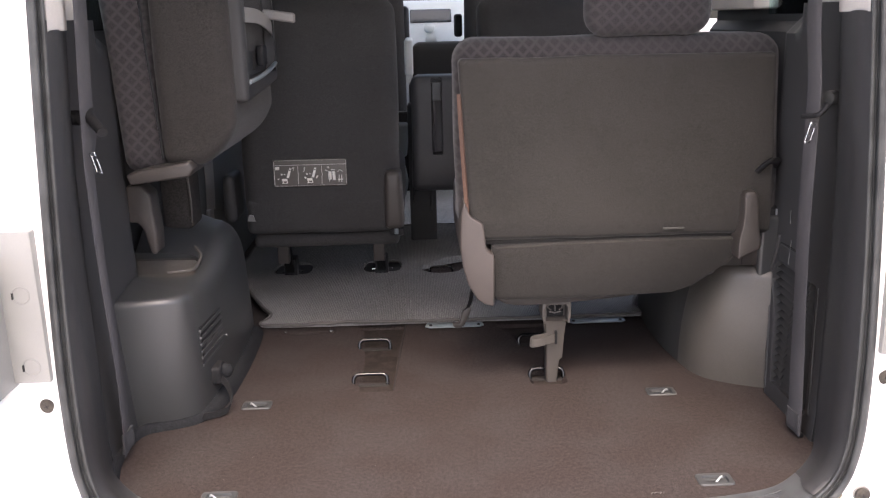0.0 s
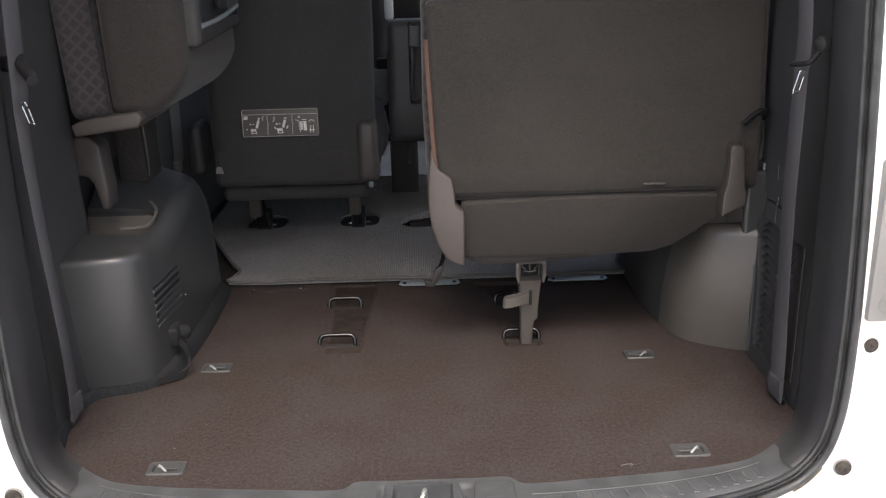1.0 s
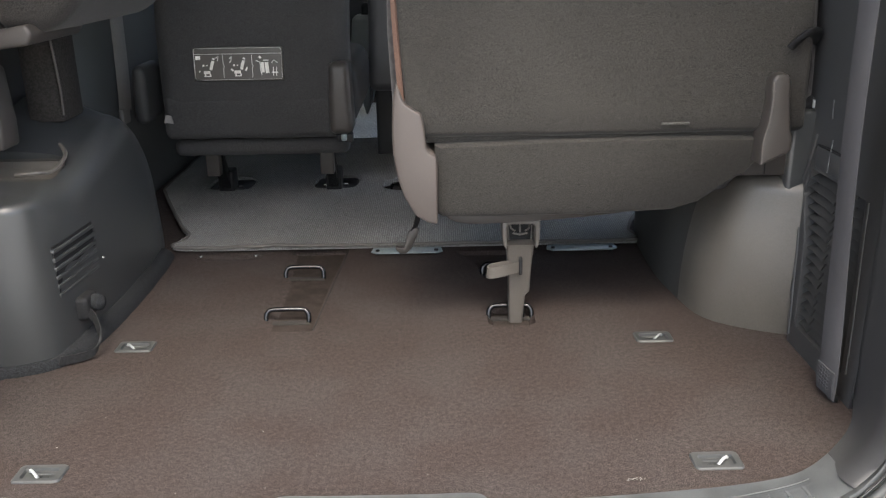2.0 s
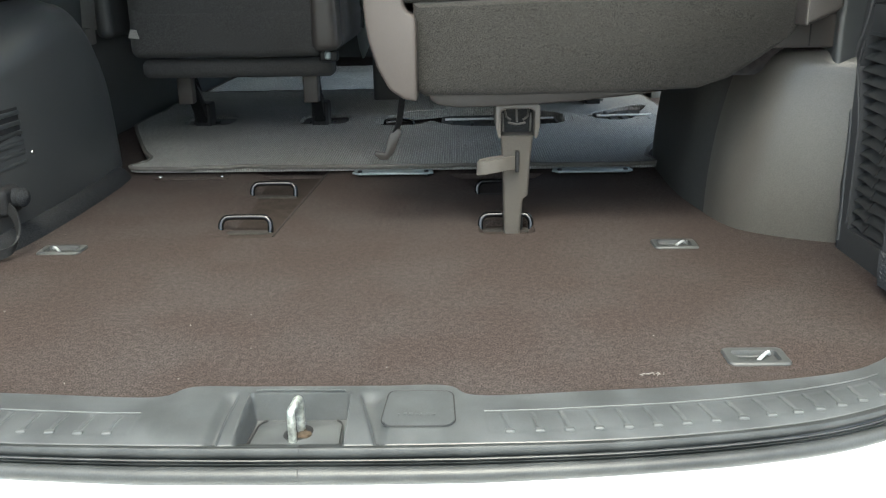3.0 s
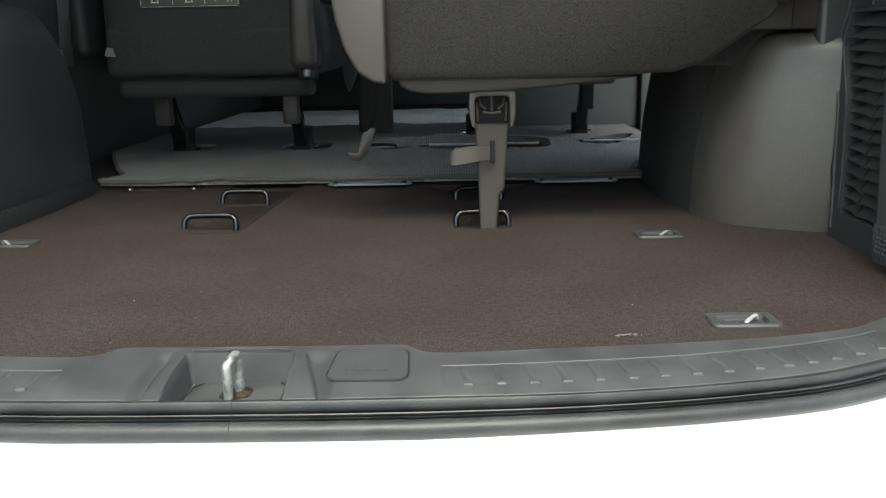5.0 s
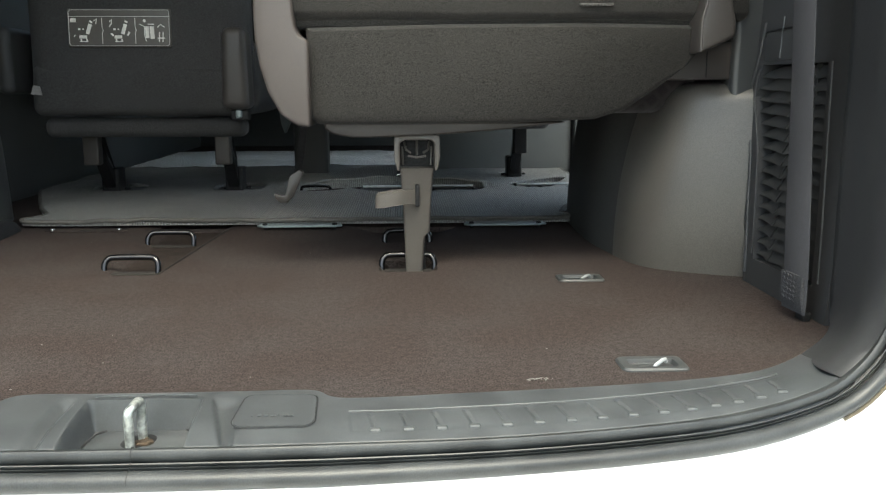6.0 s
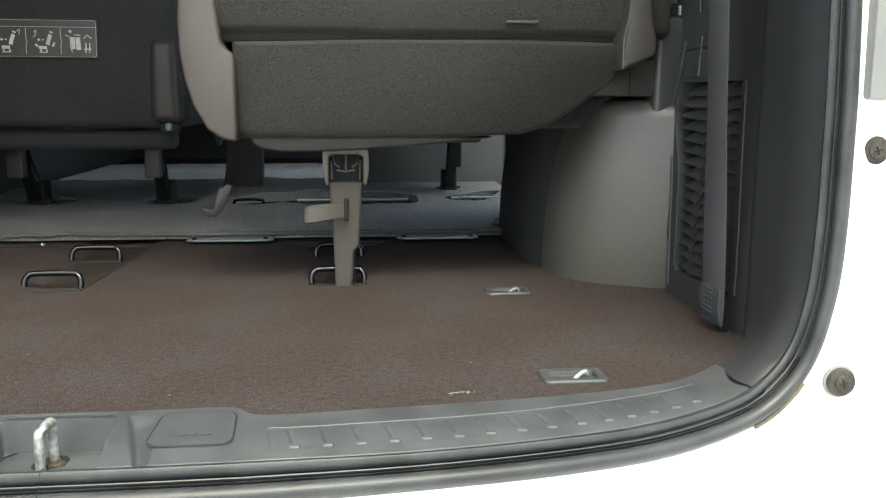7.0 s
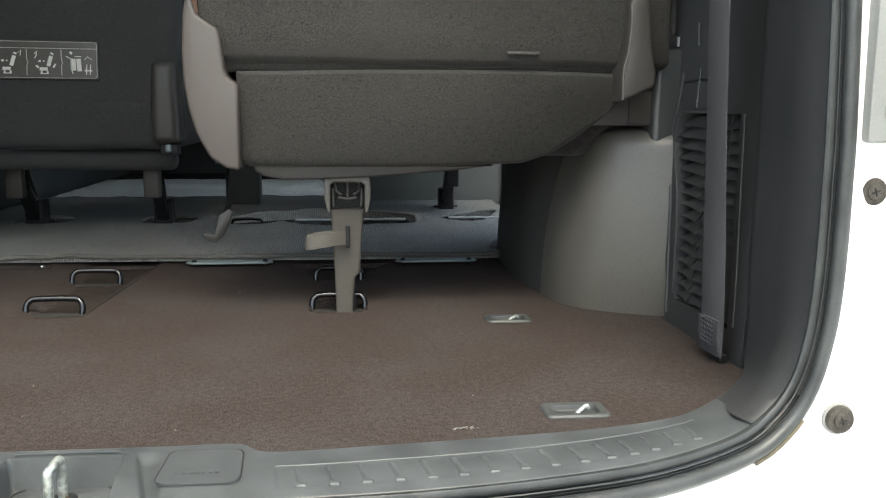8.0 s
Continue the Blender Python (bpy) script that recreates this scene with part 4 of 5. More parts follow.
def cargo_hook(x, y, side):
    t = thing("cargo_hook", (x, y, 0.0), "grey cargo hook plate with a chrome tab, let into the carpet", "cargo hook", "cargo hooks")
    bm = bmesh.new()
    rings = []
    for w, d, z, r in ((.0310, .0195, -.002, .007), (.0310, .0195, .0012, .007), (.0295, .0180, .0030, .006), (.0225, .0115, .0026, .004), (.0215, .0105, .0, .004), (.0210, .0100, -.0105, .004)):
        ring = []
        for cx, cy, a0 in ((1, 1, 0), (-1, 1, 90), (-1, -1, 180), (1, -1, 270)):
            for k in range(5):
                a = radians(a0 + 22.5 * k)
                ring.append((x + cx * (w - r) + r * math.cos(a), y + cy * (d - r) + r * math.sin(a), z))
        rings.append(ring)
    skin(bm, rings)
    part("plate", bm, M_HOOKBEZEL, t)
    # Tab is painted pale for the reflection on its chrome.
    bm = bmesh.new()
    tube(bm, [(x + side * .000, y - .008, .0005), (x + side * .003, y - .0055, .0026), (x + side * .010, y + .0015, .0042), (x + side * .0135, y + .0045, .0040), (x + side * .015, y + .006, .001)], 0.0019, 10)
    part("tab", bm, M_GLINT, t, "chrome pull tab")
    bm = bmesh.new()
    tube(bm, [(x - side * .018, y - .002, .0018), (x + side * .001, y - .002, .0018)], 0.0009, 6)
    part("slot_edge", bm, M_HOOKBEZEL, t, "raised slot edge")
    bm = bmesh.new()
    rounded(bm, x - side * .004 - .011, x - side * .004 + .011, y - .006, y + .001, -.009, -.002, .002, 2)
    part("hinge", bm, M_MECH, t, "black hinge block")


for x, y, s in ((-.430, 1.727, -1), (.424, 1.727, 1), (-.429, 2.095, -1), (.431, 2.095, 1)):
    cargo_hook(x, y, s)

# ---- seat anchor loops in the carpet pockets ----
for x in (-.195, .202):
    for y in (2.208, 2.425):
        t = thing("anchor_loop", (x, y, -0.011), "black enamelled steel seat anchor loop in a carpet pocket", "anchor loop", "anchor loops")
        bm = bmesh.new()
        tube(bm, smooth([(x - .038, y - .004, -.011), (x - .038, y, .003), (x - .034, y + .003, .010), (x - .024, y + .005, .013), (x + .024, y + .005, .013), (x + .034, y + .003, .010), (x + .038, y, .003), (x + .038, y - .004, -.011)], 5), 0.0044, 10)
        part("bar", bm, M_BLACKBAR, t)
        # Dark plate stands for the shade under the loop.
        bm = bmesh.new()
        box(bm, x - .041, x + .041, y - .014, y + .004, -.014, -.0076, 0.001)
        part("shade_plate", bm, M_SUBFLOOR, t, "dark plate added under the loop for its shade")

# ---- steel brackets at the carpet's front edge ----
for x0, x1, dark in ((-.068, .085, False), (.306, .457, False), (-.445, -.300, True)):
    t = thing("floor_bracket", ((x0 + x1) / 2, 2.527, 0.0), "dark floor bracket with two bright screws" if dark else "blue-grey painted steel bracket with two screws on the carpet", "floor bracket", "floor brackets")
    bm = bmesh.new()
    pts = [(x0, 2.523), (x0 + .012, 2.514), (x1 - .012, 2.514), (x1, 2.523), (x1 - .004, 2.548), (x0 + .004, 2.548)]
    prism(bm, [(x, y + 0.006) for x, y in pts], "z", 0.0052 if not dark else 0.0, 0.0085 if not dark else 0.002, 0.0010, 2)
    part("plate", bm, M_BRACKET if not dark else M_CARPET, t)
    for sx in (x0 + .014, x1 - .014):
        bm = bmesh.new()
        disc(bm, (sx, 2.531, 0.0082 if not dark else 0.002), (0, 0, 1), 0.0046, 0.003, 12)
        if not dark:
            tube(bm, [(sx, 2.531, 0.0), (sx, 2.531, 0.008)], 0.003, 8)
        part("screw", bm, M_CHROME if dark else M_MECH, t, "bright screw" if dark else "dark screw")

# ---- grey mats ----


def floor_mat(near, far, z, label, seed=0.0, cloth=M_MAT, holes=(), thick=0.009):
    """A limp mat between a near and a far edge line, each given from left to right, with a bound edge and cut-outs with curled lips."""
    A, B = smooth([(x, y, 0) for x, y in near], 8), smooth([(x, y, 0) for x, y in far], 8)
    loops = [smooth([(x, y, 0) for x, y in h], 5, True) for h in holes]

    def at(line, f):
        i = f * (len(line) - 1)
        k = min(int(i), len(line) - 2)
        return line[k].lerp(line[k + 1], i - k)

    def top_z(p, edge=1.0):
        lift = 0.0030 * (noise.noise(Vector((p.x * 9 + seed, p.y * 9, 0))) + 0.5)
        rim = max(0.0, 1 - 9 * edge)
        lift += 0.004 * rim * max(0, noise.noise(Vector((p.x * 22 + seed, p.y * 22, 3))) + 0.15)
        for loop in loops:
            q = min(loop, key=lambda v: (v.x - p.x) ** 2 + (v.y - p.y) ** 2)
            d = math.hypot(q.x - p.x, q.y - p.y)
            mid = sum(v.y for v in loop) / len(loop)
            high = ((0.016 if max(v.x for v in loop) - min(v.x for v in loop) > 0.30 else 0.004) if q.y > mid else 0.001) * (0.8 + 0.5 * noise.noise(Vector((q.x * 11 + seed, 0, 0))))
            lift += high * math.exp(-(d / 0.045) ** 2)
        return z + thick + lift

    cols, rows = 110, 60 if holes else 14
    top = []
    for i in range(cols + 1):
        a, b = at(A, i / cols), at(B, i / cols)
        line = []
        for j in range(rows + 1):
            p = a.lerp(b, (j / rows) ** 1.3)
            line.append(Vector((p.x, p.y, top_z(p, min(i / cols, 1 - i / cols, j / rows, 1 - j / rows)))))
        top.append(line)
    m = thing("floor_mat", (sum(p[0] for p in near) / len(near), sum(p[1] for p in near) / len(near), z), label, "floor mat", "floor mats")
    bm = bmesh.new()
    skin(bm, top, loop=False)
    skin(bm, [[Vector((p.x, p.y, z)) for p in line] for line in top], loop=False)
    rim = top[0][:-1] + [c[-1] for c in top[:-1]] + top[-1][:0:-1] + [c[0] for c in top[:0:-1]]
    skin(bm, [rim + rim[:1], [Vector((p.x, p.y, z)) for p in rim + rim[:1]]], loop=False)
    bmesh.ops.remove_doubles(bm, verts=bm.verts, dist=1e-6)
    sheet = part("mat_surface", bm, cloth, m, angle=60)
    cuts = []
    for loop in loops:
        cb = bmesh.new()
        prism(cb, [(v.x, v.y) for v in loop], "z", -0.03, 0.08)
        cuts.append(cb)
    if cuts:
        carve(sheet, cuts)
    edges = [rim] + [[Vector((v.x, v.y, top_z(v))) for v in loop] for loop in loops]
    for k, line in enumerate(edges):
        bm = bmesh.new()
        tube(bm, [p - Vector((0, 0, 0.0028)) for p in line + line[:1]], 0.0042 if k == 0 else 0.003, 8)
        part("binding", bm, M_MATEDGE if k == 0 else cloth, m, "stitched edge binding" if k == 0 else "curled lip of a cut-out")
    return m


LONG_SLOT = [(-.075, 3.045), (-.052, 3.003), (-.01, 2.990), (.04, 3.005), (.065, 3.045), (.09, 3.015), (.14, 2.980), (.25, 2.975), (.34, 2.990), (.390, 3.030), (.380, 3.085), (.33, 3.13), (.25, 3.175), (.17, 3.19), (.08, 3.16), (0, 3.120), (-.05, 3.085)]
RIGHT_SLOT = [(.455, 3.12), (.470, 3.055), (.52, 3.035), (.565, 3.075), (.60, 3.16), (.625, 3.235), (.58, 3.24), (.51, 3.185)]
LEG_SLOTS = [[(cx - .060, 3.06), (cx - .045, 3.030), (cx, 3.025), (cx + .045, 3.030), (cx + .060, 3.06), (cx + .060, 3.12), (cx + .03, 3.155), (cx - .03, 3.155), (cx - .060, 3.12)] for cx in (-.483, -.199)]
floor_mat([(-.66, 3.05), (-.60, 2.90), (-.545, 2.77), (-.515, 2.70), (-.488, 2.655), (-.485, 2.615), (-.503, 2.575), (-.44, 2.562), (-.2, 2.561), (.1, 2.561), (.44, 2.562), (.508, 2.568), (.500, 2.625), (.512, 2.67), (.53, 2.72), (.56, 2.79), (.60, 2.90), (.66, 3.05)],
          [(-.66, 3.63), (-.52, 3.635), (-.4, 3.64), (-.3, 3.64), (-.145, 3.65), (-.05, 3.66), (.05, 3.655), (.10, 3.66), (.25, 3.66), (.40, 3.65), (.54, 3.64), (.66, 3.64)], 0.005, "grey ribbed looped floor mat with curled cut-outs for the seat rails", 2.0, M_MAT, [LONG_SLOT, RIGHT_SLOT] + LEG_SLOTS)
# Front mat is a paler copy of the grey mat, for light on it.
floor_mat([(-.66, 3.69), (.66, 3.69)], [(-.66, 4.4), (.66, 4.4)], -0.002, "grey looped front floor mat, paled for light on it", 9.0, M_MATLIT)

# Seat rails and anchors in the cabin floor.
for x0, x1, y0, y1 in ((.09, .395, 3.015, 3.18), (.465, .64, 3.045, 3.235)):
    t = thing("seat_rail", ((x0 + x1) / 2, (y0 + y1) / 2, -0.004), "black seat rail in the floor with a bright edge", "seat rail", "seat rails")
    bm = bmesh.new()
    box(bm, x0, x1, y0, y1, -0.004, 0.007, 0.002)
    part("channel", bm, M_MECH, t)
    bm = bmesh.new()
    tube(bm, [(x0 + .01, y0 + .045, .0175), (x1 - .03, y0 + .050, .0175)], 0.0030, 8)
    part("edge_bar", bm, M_GLINT, t, "bright steel edge bar")
    for k in range(6):
        bm = bmesh.new()
        xx = x0 + (x1 - x0) * (k + 0.5) / 6
        box(bm, xx - .004, xx + .004, y0 + .004, y1 - .06, 0.004, 0.0150, 0.001)
        part("tooth", bm, M_SLAT, t)
for x, y in ((-.012, 3.040),):
    t = thing("anchor_loop", (x, y, -0.004), "black steel anchor loop in the cabin floor", "anchor loop", "anchor loops")
    bm = bmesh.new()
    tube(bm, smooth([(x - .036, y, -.004), (x - .035, y, .012), (x - .026, y + .003, .021), (x + .026, y + .003, .021), (x + .035, y, .012), (x + .036, y, -.004)], 5), 0.0034, 8)
    part("bar", bm, M_BLACKBAR, t)

# ---- third-row seat, in use, on the right ----
seat = thing("third_row_seat", (0.34, 2.35, 0.0), "dark patterned third-row seat with a felt cloth back, in use", "car seat", "third-row seats")


def lean_back(q):
    return q + Vector((0, 0.085 * (q.z - 0.335), 0))


bm = bmesh.new()
rounded(bm, 0.006, 0.676, 2.128, 2.30, 0.335, 0.742, 0.048, 8, lean_back, 0.006, 7)
part("backrest", bm, M_PATTERN, seat, "dark diamond-patterned cloth backrest")
bm = bmesh.new()
rounded(bm, 0.016, 0.650, 2.106, 2.20, 0.338, 0.704, 0.011, 10, lambda q: lean_back(q) + Vector((0.05 * (0.64 - q.z) * max(0.0, 1 - (q.x - 0.016) / 0.2), 14 * max(0.0, 0.366 - q.z) ** 2, 0)), 0.004, 9)
back = part("back_panel", bm, M_BACKCLOTH, seat, "brown-grey felt cloth over the seat back")
bm = bmesh.new()
rounded(bm, 0.045, 0.612, 2.122, 2.18, 0.328, 0.3485, 0.004, 8, lambda q: q + Vector((0, 0.45 * max(0, 0.345 - q.z), 0)), 0.002, 14)
band = part("lower_band", bm, M_BACKCLOTH, back, "cloth band turned under the lower edge")
bm = bmesh.new()
rounded(bm, 0.478, 0.483, 2.130, 2.137, 0.655, 0.700, 0.002, 2, lean_back)
part("fold_mark", bm, M_COVER, back, "short pale crease in the cloth")
bm = bmesh.new()
rounded(bm, 0.424, 0.468, 2.1046, 2.1100, 0.3545, 0.3585, 0.0014, 4, lambda q: q + Vector((0, 0.0006 * math.sin(400 * q.x), 0.0008 * math.sin(310 * q.x))))
part("scuff", bm, M_SMEAR, back, "pale scuffed spot")
bm = bmesh.new()
rounded(bm, 0.272, 0.527, 2.150, 2.245, 0.738, 0.905, 0.046, 6, lambda q: q + Vector((0.012 * (q.z - 0.82) * (1 if q.x > 0.4 else -1), 0.06 * (q.z - 0.74), 0)), 0.003, 9)
part("headrest", bm, M_PATTERN, seat, "padded patterned cloth headrest")
for x in (0.345, 0.455):
    bm = bmesh.new()
    tube(bm, [(x, 2.205, 0.70), (x, 2.205, 0.80)], 0.006, 10)
    part("headrest_post", bm, M_CHROME, seat)
bm = bmesh.new()
pts = [(.074, .330), (.074, .212), (.085, .2035), (.20, .2025), (.33, .204), (.455, .209), (.495, .222), (.535, .250), (.572, .285), (.592, .312), (.590, .334), (.45, .337), (.25, .335)]
rows = []
for y, g in ((2.30, 0.0), (2.16, 0.0), (2.128, -0.002), (2.116, -0.005), (2.110, -0.012)):
    c = Vector((0.33, 0.27, 0))
    rows.append([Vector((p[0] + (0.008 if g < -0.01 else 0) * (1 if p[0] < 0.3 else -1), y + 0.012 * (0.33 - p[1]) / 0.13 * 0.9 + 0.008 * ((p[1] - .27) / .06) ** 2 * 0.4, p[1] + (g if p[1] > 0.27 else -g) * 0.6)) for p in pts])
skin(bm, [r for r in rows])
part("cushion_back", bm, M_BACKCLOTH, seat, "brown-grey felt cloth behind the seat cushion", angle=50)
bm = bmesh.new()
rounded(bm, 0.03, 0.62, 2.19, 2.68, 0.215, 0.395, 0.045, 6, None, 0.006, 6)
part("cushion", bm, M_PATTERN, seat, "patterned cloth seat cushion")
bm = bmesh.new()
pts = [(.017, .426), (.011, .40), (.008, .35), (.009, .315), (.014, .280), (.024, .247), (.041, .217), (.060, .2045), (.077, .2015), (.078, .306), (.075, .314), (.067, .317), (.061, .327), (.059, .353), (.055, .379), (.041, .387), (.028, .396), (.023, .412)]
prism(bm, pts, "y", 2.099, 2.46, 0.0045, 3)
for v in bm.verts:
    if v.co.y < 2.2:
        v.co.y += 0.35 * max(0, 0.035 - v.co.x) + 0.02 * max(0, 0.33 - v.co.z)
part("side_cover", bm, M_COVER, seat, "brown satin plastic side cover")
bm = bmesh.new()
ribbon(bm, smooth([(.0245, 2.118, .398), (.0205, 2.122, .46), (.0165, 2.129, .54), (.0135, 2.137, .61), (.0130, 2.141, .636)], 5), (0.0065, -0.004, 0), 0.005)
part("edge_piping", bm, M_ORANGE, seat, "russet edge piping")
bm = bmesh.new()
prism(bm, [(.090, .208), (.092, .1975), (.104, .1905), (.130, .1860), (.170, .1865), (.24, .1895), (.30, .1935), (.36, .1990), (.42, .2060)], "y", 2.148, 2.62, 0.003, 3)
part("seat_pan", bm, M_HINGE, seat, "grey-brown plastic seat pan")
# Hinge cover and recliner lever beside the seat.
bm = bmesh.new()
pts = [(.571, .293), (.573, .334), (.580, .359), (.583, .394), (.583, .422), (.588, .431), (.606, .432), (.612, .424), (.613, .395), (.615, .360), (.617, .345), (.620, .334), (.619, .315)]
prism(bm, pts, "y", 2.075, 2.135, 0.006, 3)
for v in bm.verts:
    v.co.y += 0.12 * (v.co.z - 0.30)
hinge = part("hinge_cover", bm, M_HINGE, seat, "brown satin plastic hinge cover")
# Flange is paler than its cover: the lit edge, put into colour.
bm = bmesh.new()
tube(bm, smooth([(.573, 2.073, .297), (.5745, 2.077, .334), (.581, 2.080, .360), (.585, 2.084, .394), (.585, 2.088, .420)], 5), 0.0014, 8)
part("edge_flange", bm, M_LEG, hinge, "edge flange, paler for light along the edge")
bm = bmesh.new()
prism(bm, [(.600, .395), (.603, .450), (.614, .478), (.634, .486), (.652, .474), (.656, .440), (.654, .385), (.628, .372)], "y", 2.125, 2.165, 0.006, 3)
part("recliner_bracket", bm, M_SUBFLOOR, hinge, "dark brown recliner bracket")
bm = bmesh.new()
tube(bm, smooth([(.612, 2.11, .468), (.632, 2.10, .490), (.655, 2.12, .486), (.668, 2.16, .470)], 5), 0.010, 10, 0.5)
part("lever_strap", bm, M_MECH, hinge, "black webbing loop")
bm = bmesh.new()
prism(bm, [(.580, .312), (.640, .312), (.640, .262), (.545, .262), (.560, .285)], "y", 2.140, 2.26, 0.004, 2)
foot = part("hinge_foot", bm, M_HINGE, seat, "taupe plastic hinge foot")
bm = bmesh.new()
tube(bm, [(.604, 2.1395, .308), (.604, 2.1395, .265)], 0.0009, 6)
part("seam", bm, M_MECH, foot, "dark seam")
# Folding leg with latch and pull strap.
bm = bmesh.new()
rings = []
for z, xl, xr, yf, yb in ((-.012, .199, .222, 2.186, 2.212), (.02, .198, .224, 2.182, 2.210), (.045, .197, .226, 2.179, 2.208), (.052, .197, .233, 2.178, 2.208), (.10, .195, .235, 2.172, 2.205), (.138, .192, .238, 2.165, 2.203), (.143, .190, .240, 2.163, 2.203)):
    r = 0.004
    ring = []
    for cx, cy, a0 in ((xr - r, yb - r, 0), (xl + r, yb - r, 90), (xl + r, yf + r, 180), (xr - r, yf + r, 270)):
        ring += [(cx + r * math.cos(radians(a0 + 30 * k)), cy + r * math.sin(radians(a0 + 30 * k)), z) for k in range(4)]
    rings.append(ring)
skin(bm, rings)
leg = part("leg", bm, M_LEG, seat, "grey-brown plastic folding leg")
bm = bmesh.new()
prism(bm, [(.184, .158), (.184, .186), (.190, .191), (.241, .191), (.247, .186), (.247, .158), (.243, .140), (.239, .140), (.239, .178), (.234, .182), (.198, .182), (.192, .178), (.192, .140), (.188, .140)], "y", 2.156, 2.215, 0.002, 2)
part("head_bracket", bm, M_LEG, leg, "grey-brown head bracket")
# Black plate puts the recess's shade into colour.
bm = bmesh.new()
box(bm, .191, .240, 2.194, 2.203, .141, .188)
part("latch_recess", bm, M_MECH, leg, "back of the latch recess, black for its shade")
for line in ([(.198, 2.188, .178), (.200, 2.180, .168), (.207, 2.180, .163)], [(.233, 2.188, .178), (.231, 2.180, .168), (.224, 2.180, .163)], [(.2155, 2.188, .180), (.2155, 2.180, .160)], [(.203, 2.181, .159), (.2155, 2.179, .157), (.228, 2.181, .159)], [(.195, 2.184, .172), (.196, 2.182, .146)], [(.236, 2.184, .172), (.235, 2.182, .146)]):
    bm = bmesh.new()
    tube(bm, line, 0.0016, 8)
    part("latch_claw", bm, M_LEG, leg, "dull steel latch claw")
bm = bmesh.new()
ribbon(bm, smooth([(.2155, 2.166, .1035), (.204, 2.158, .1045), (.190, 2.150, .1035), (.172, 2.146, .1010), (.161, 2.149, .0995), (.1585, 2.156, .0995), (.164, 2.163, .101), (.178, 2.166, .103), (.198, 2.172, .104)], 5), (0.001, 0.0, 0.0195), 0.002)
part("pull_strap", bm, M_LEG, leg, "grey-brown webbing pull strap")
bm = bmesh.new()
rounded(bm, .2125, .2185, 2.160, 2.172, .090, .121, .002, 2)
part("strap_slot", bm, M_MECH, leg, "black strap slot")
bm = bmesh.new()
prism(bm, [(2.205, -.016), (2.215, .06), (2.23, .18), (2.26, .18), (2.235, .06), (2.228, -.016)], "x", .200, .228, 0.002, 2)
part("rear_stay", bm, M_MECH, leg, "black steel stay")
# Hook on a hanging strap.
bm = bmesh.new()
ribbon(bm, smooth([(.046, 2.30, .195), (.042, 2.308, .165), (.036, 2.318, .135), (.028, 2.325, .118)], 4), (0.010, 0.004, 0.004), 0.002)
strap = part("hook_strap", bm, M_MECH, seat, "black webbing strap")
bm = bmesh.new()
prism(bm, [(.020, .118), (.034, .128), (.042, .124), (.036, .108), (.026, .086), (.016, .076), (.004, .076), (-.004, .084), (-.004, .092), (.004, .088), (.012, .088)], "y", 2.320, 2.334, 0.002, 2)
part("plastic_hook", bm, M_HINGE, strap, "dark brown plastic hook")

# ---- third-row seat folded up against the left side ----
fold = thing("third_row_seat", (-0.56, 2.30, 0.50), "third-row seat folded up and hung against the side wall", "car seat", "third-row seats")


def tuck(q):
    """Chamfers the lower inner edge of the folded seat."""
    f = max(0.0, min(1.0, (q.x + 0.53) / 0.11))
    return q + Vector((0, 0, 0.09 * f * f * max(0.0, 1 - (q.z - 0.50) / 0.25)))


bm = bmesh.new()
rounded(bm, -0.660, -0.575, 2.128, 2.62, 0.500, 1.02, 0.022, 6, lambda q: q + Vector((-0.06 * (q.z - 0.52), 0.02 * (q.z - 0.5), 0)), 0.004, 7)
part("backrest", bm, M_PATTERN, fold, "dark patterned cloth backrest, folded")
bm = bmesh.new()
rounded(bm, -0.582, -0.430, 2.118, 2.60, 0.505, 1.02, 0.030, 8, tuck, 0.004, 8)
part("cushion_back", bm, M_FOLD, fold, "brown-grey felt cloth of the folded cushion")
bm = bmesh.new()
tube(bm, smooth([(-.578, 2.121, .525), (-.580, 2.118, .60), (-.590, 2.120, .76), (-.600, 2.124, .98)], 6), 0.0028, 8)
part("seam", bm, M_MECH, fold, "dark sewn seam")
bm = bmesh.new()
prism(bm, [(-.648, .500), (-.610, .510), (-.565, .516), (-.522, .523), (-.514, .508), (-.524, .492), (-.560, .488), (-.61, .482), (-.642, .478)], "y", 2.095, 2.30, 0.006, 3)
part("side_cover", bm, M_HINGE, fold, "brown satin plastic cover at the lower end")
bm = bmesh.new()
rounded(bm, -.445, -.405, 2.15, 2.54, .628, 1.02, .012, 4, lambda q: q + Vector((0, 0, 0.05 * max(0.0, q.y - 2.15))))
pan = part("seat_pan", bm, M_SLAT, fold, "dark plastic seat pan")
cb = bmesh.new()
box(cb, -.430, -.38, 2.175, 2.515, .672, 1.1, 0.01)
carve(pan, [cb])
bm = bmesh.new()
tube(bm, smooth([(-.405, 2.17, .668), (-.402, 2.28, .672), (-.402, 2.40, .680), (-.404, 2.51, .690)], 5), 0.0048, 8)
part("leg_bar", bm, M_BRACKET, fold, "bright steel bar")
bm = bmesh.new()
ribbon(bm, smooth([(-.415, 2.20, .80), (-.404, 2.32, .795), (-.402, 2.45, .775), (-.412, 2.53, .765)], 5), (0, 0.004, 0.030), 0.003)
part("strap", bm, M_TAG, fold, "pale webbing strap")
bm = bmesh.new()
rounded(bm, -.422, -.407, 2.36, 2.42, .690, .735, .005, 2)
part("latch", bm, M_MECH, fold, "black latch")
bm = bmesh.new()
rounded(bm, -.415, -.344, 2.435, 2.465, .786, .808, .006, 3, lambda q: q + Vector((0, 0, -0.16 * (q.x + .38))))
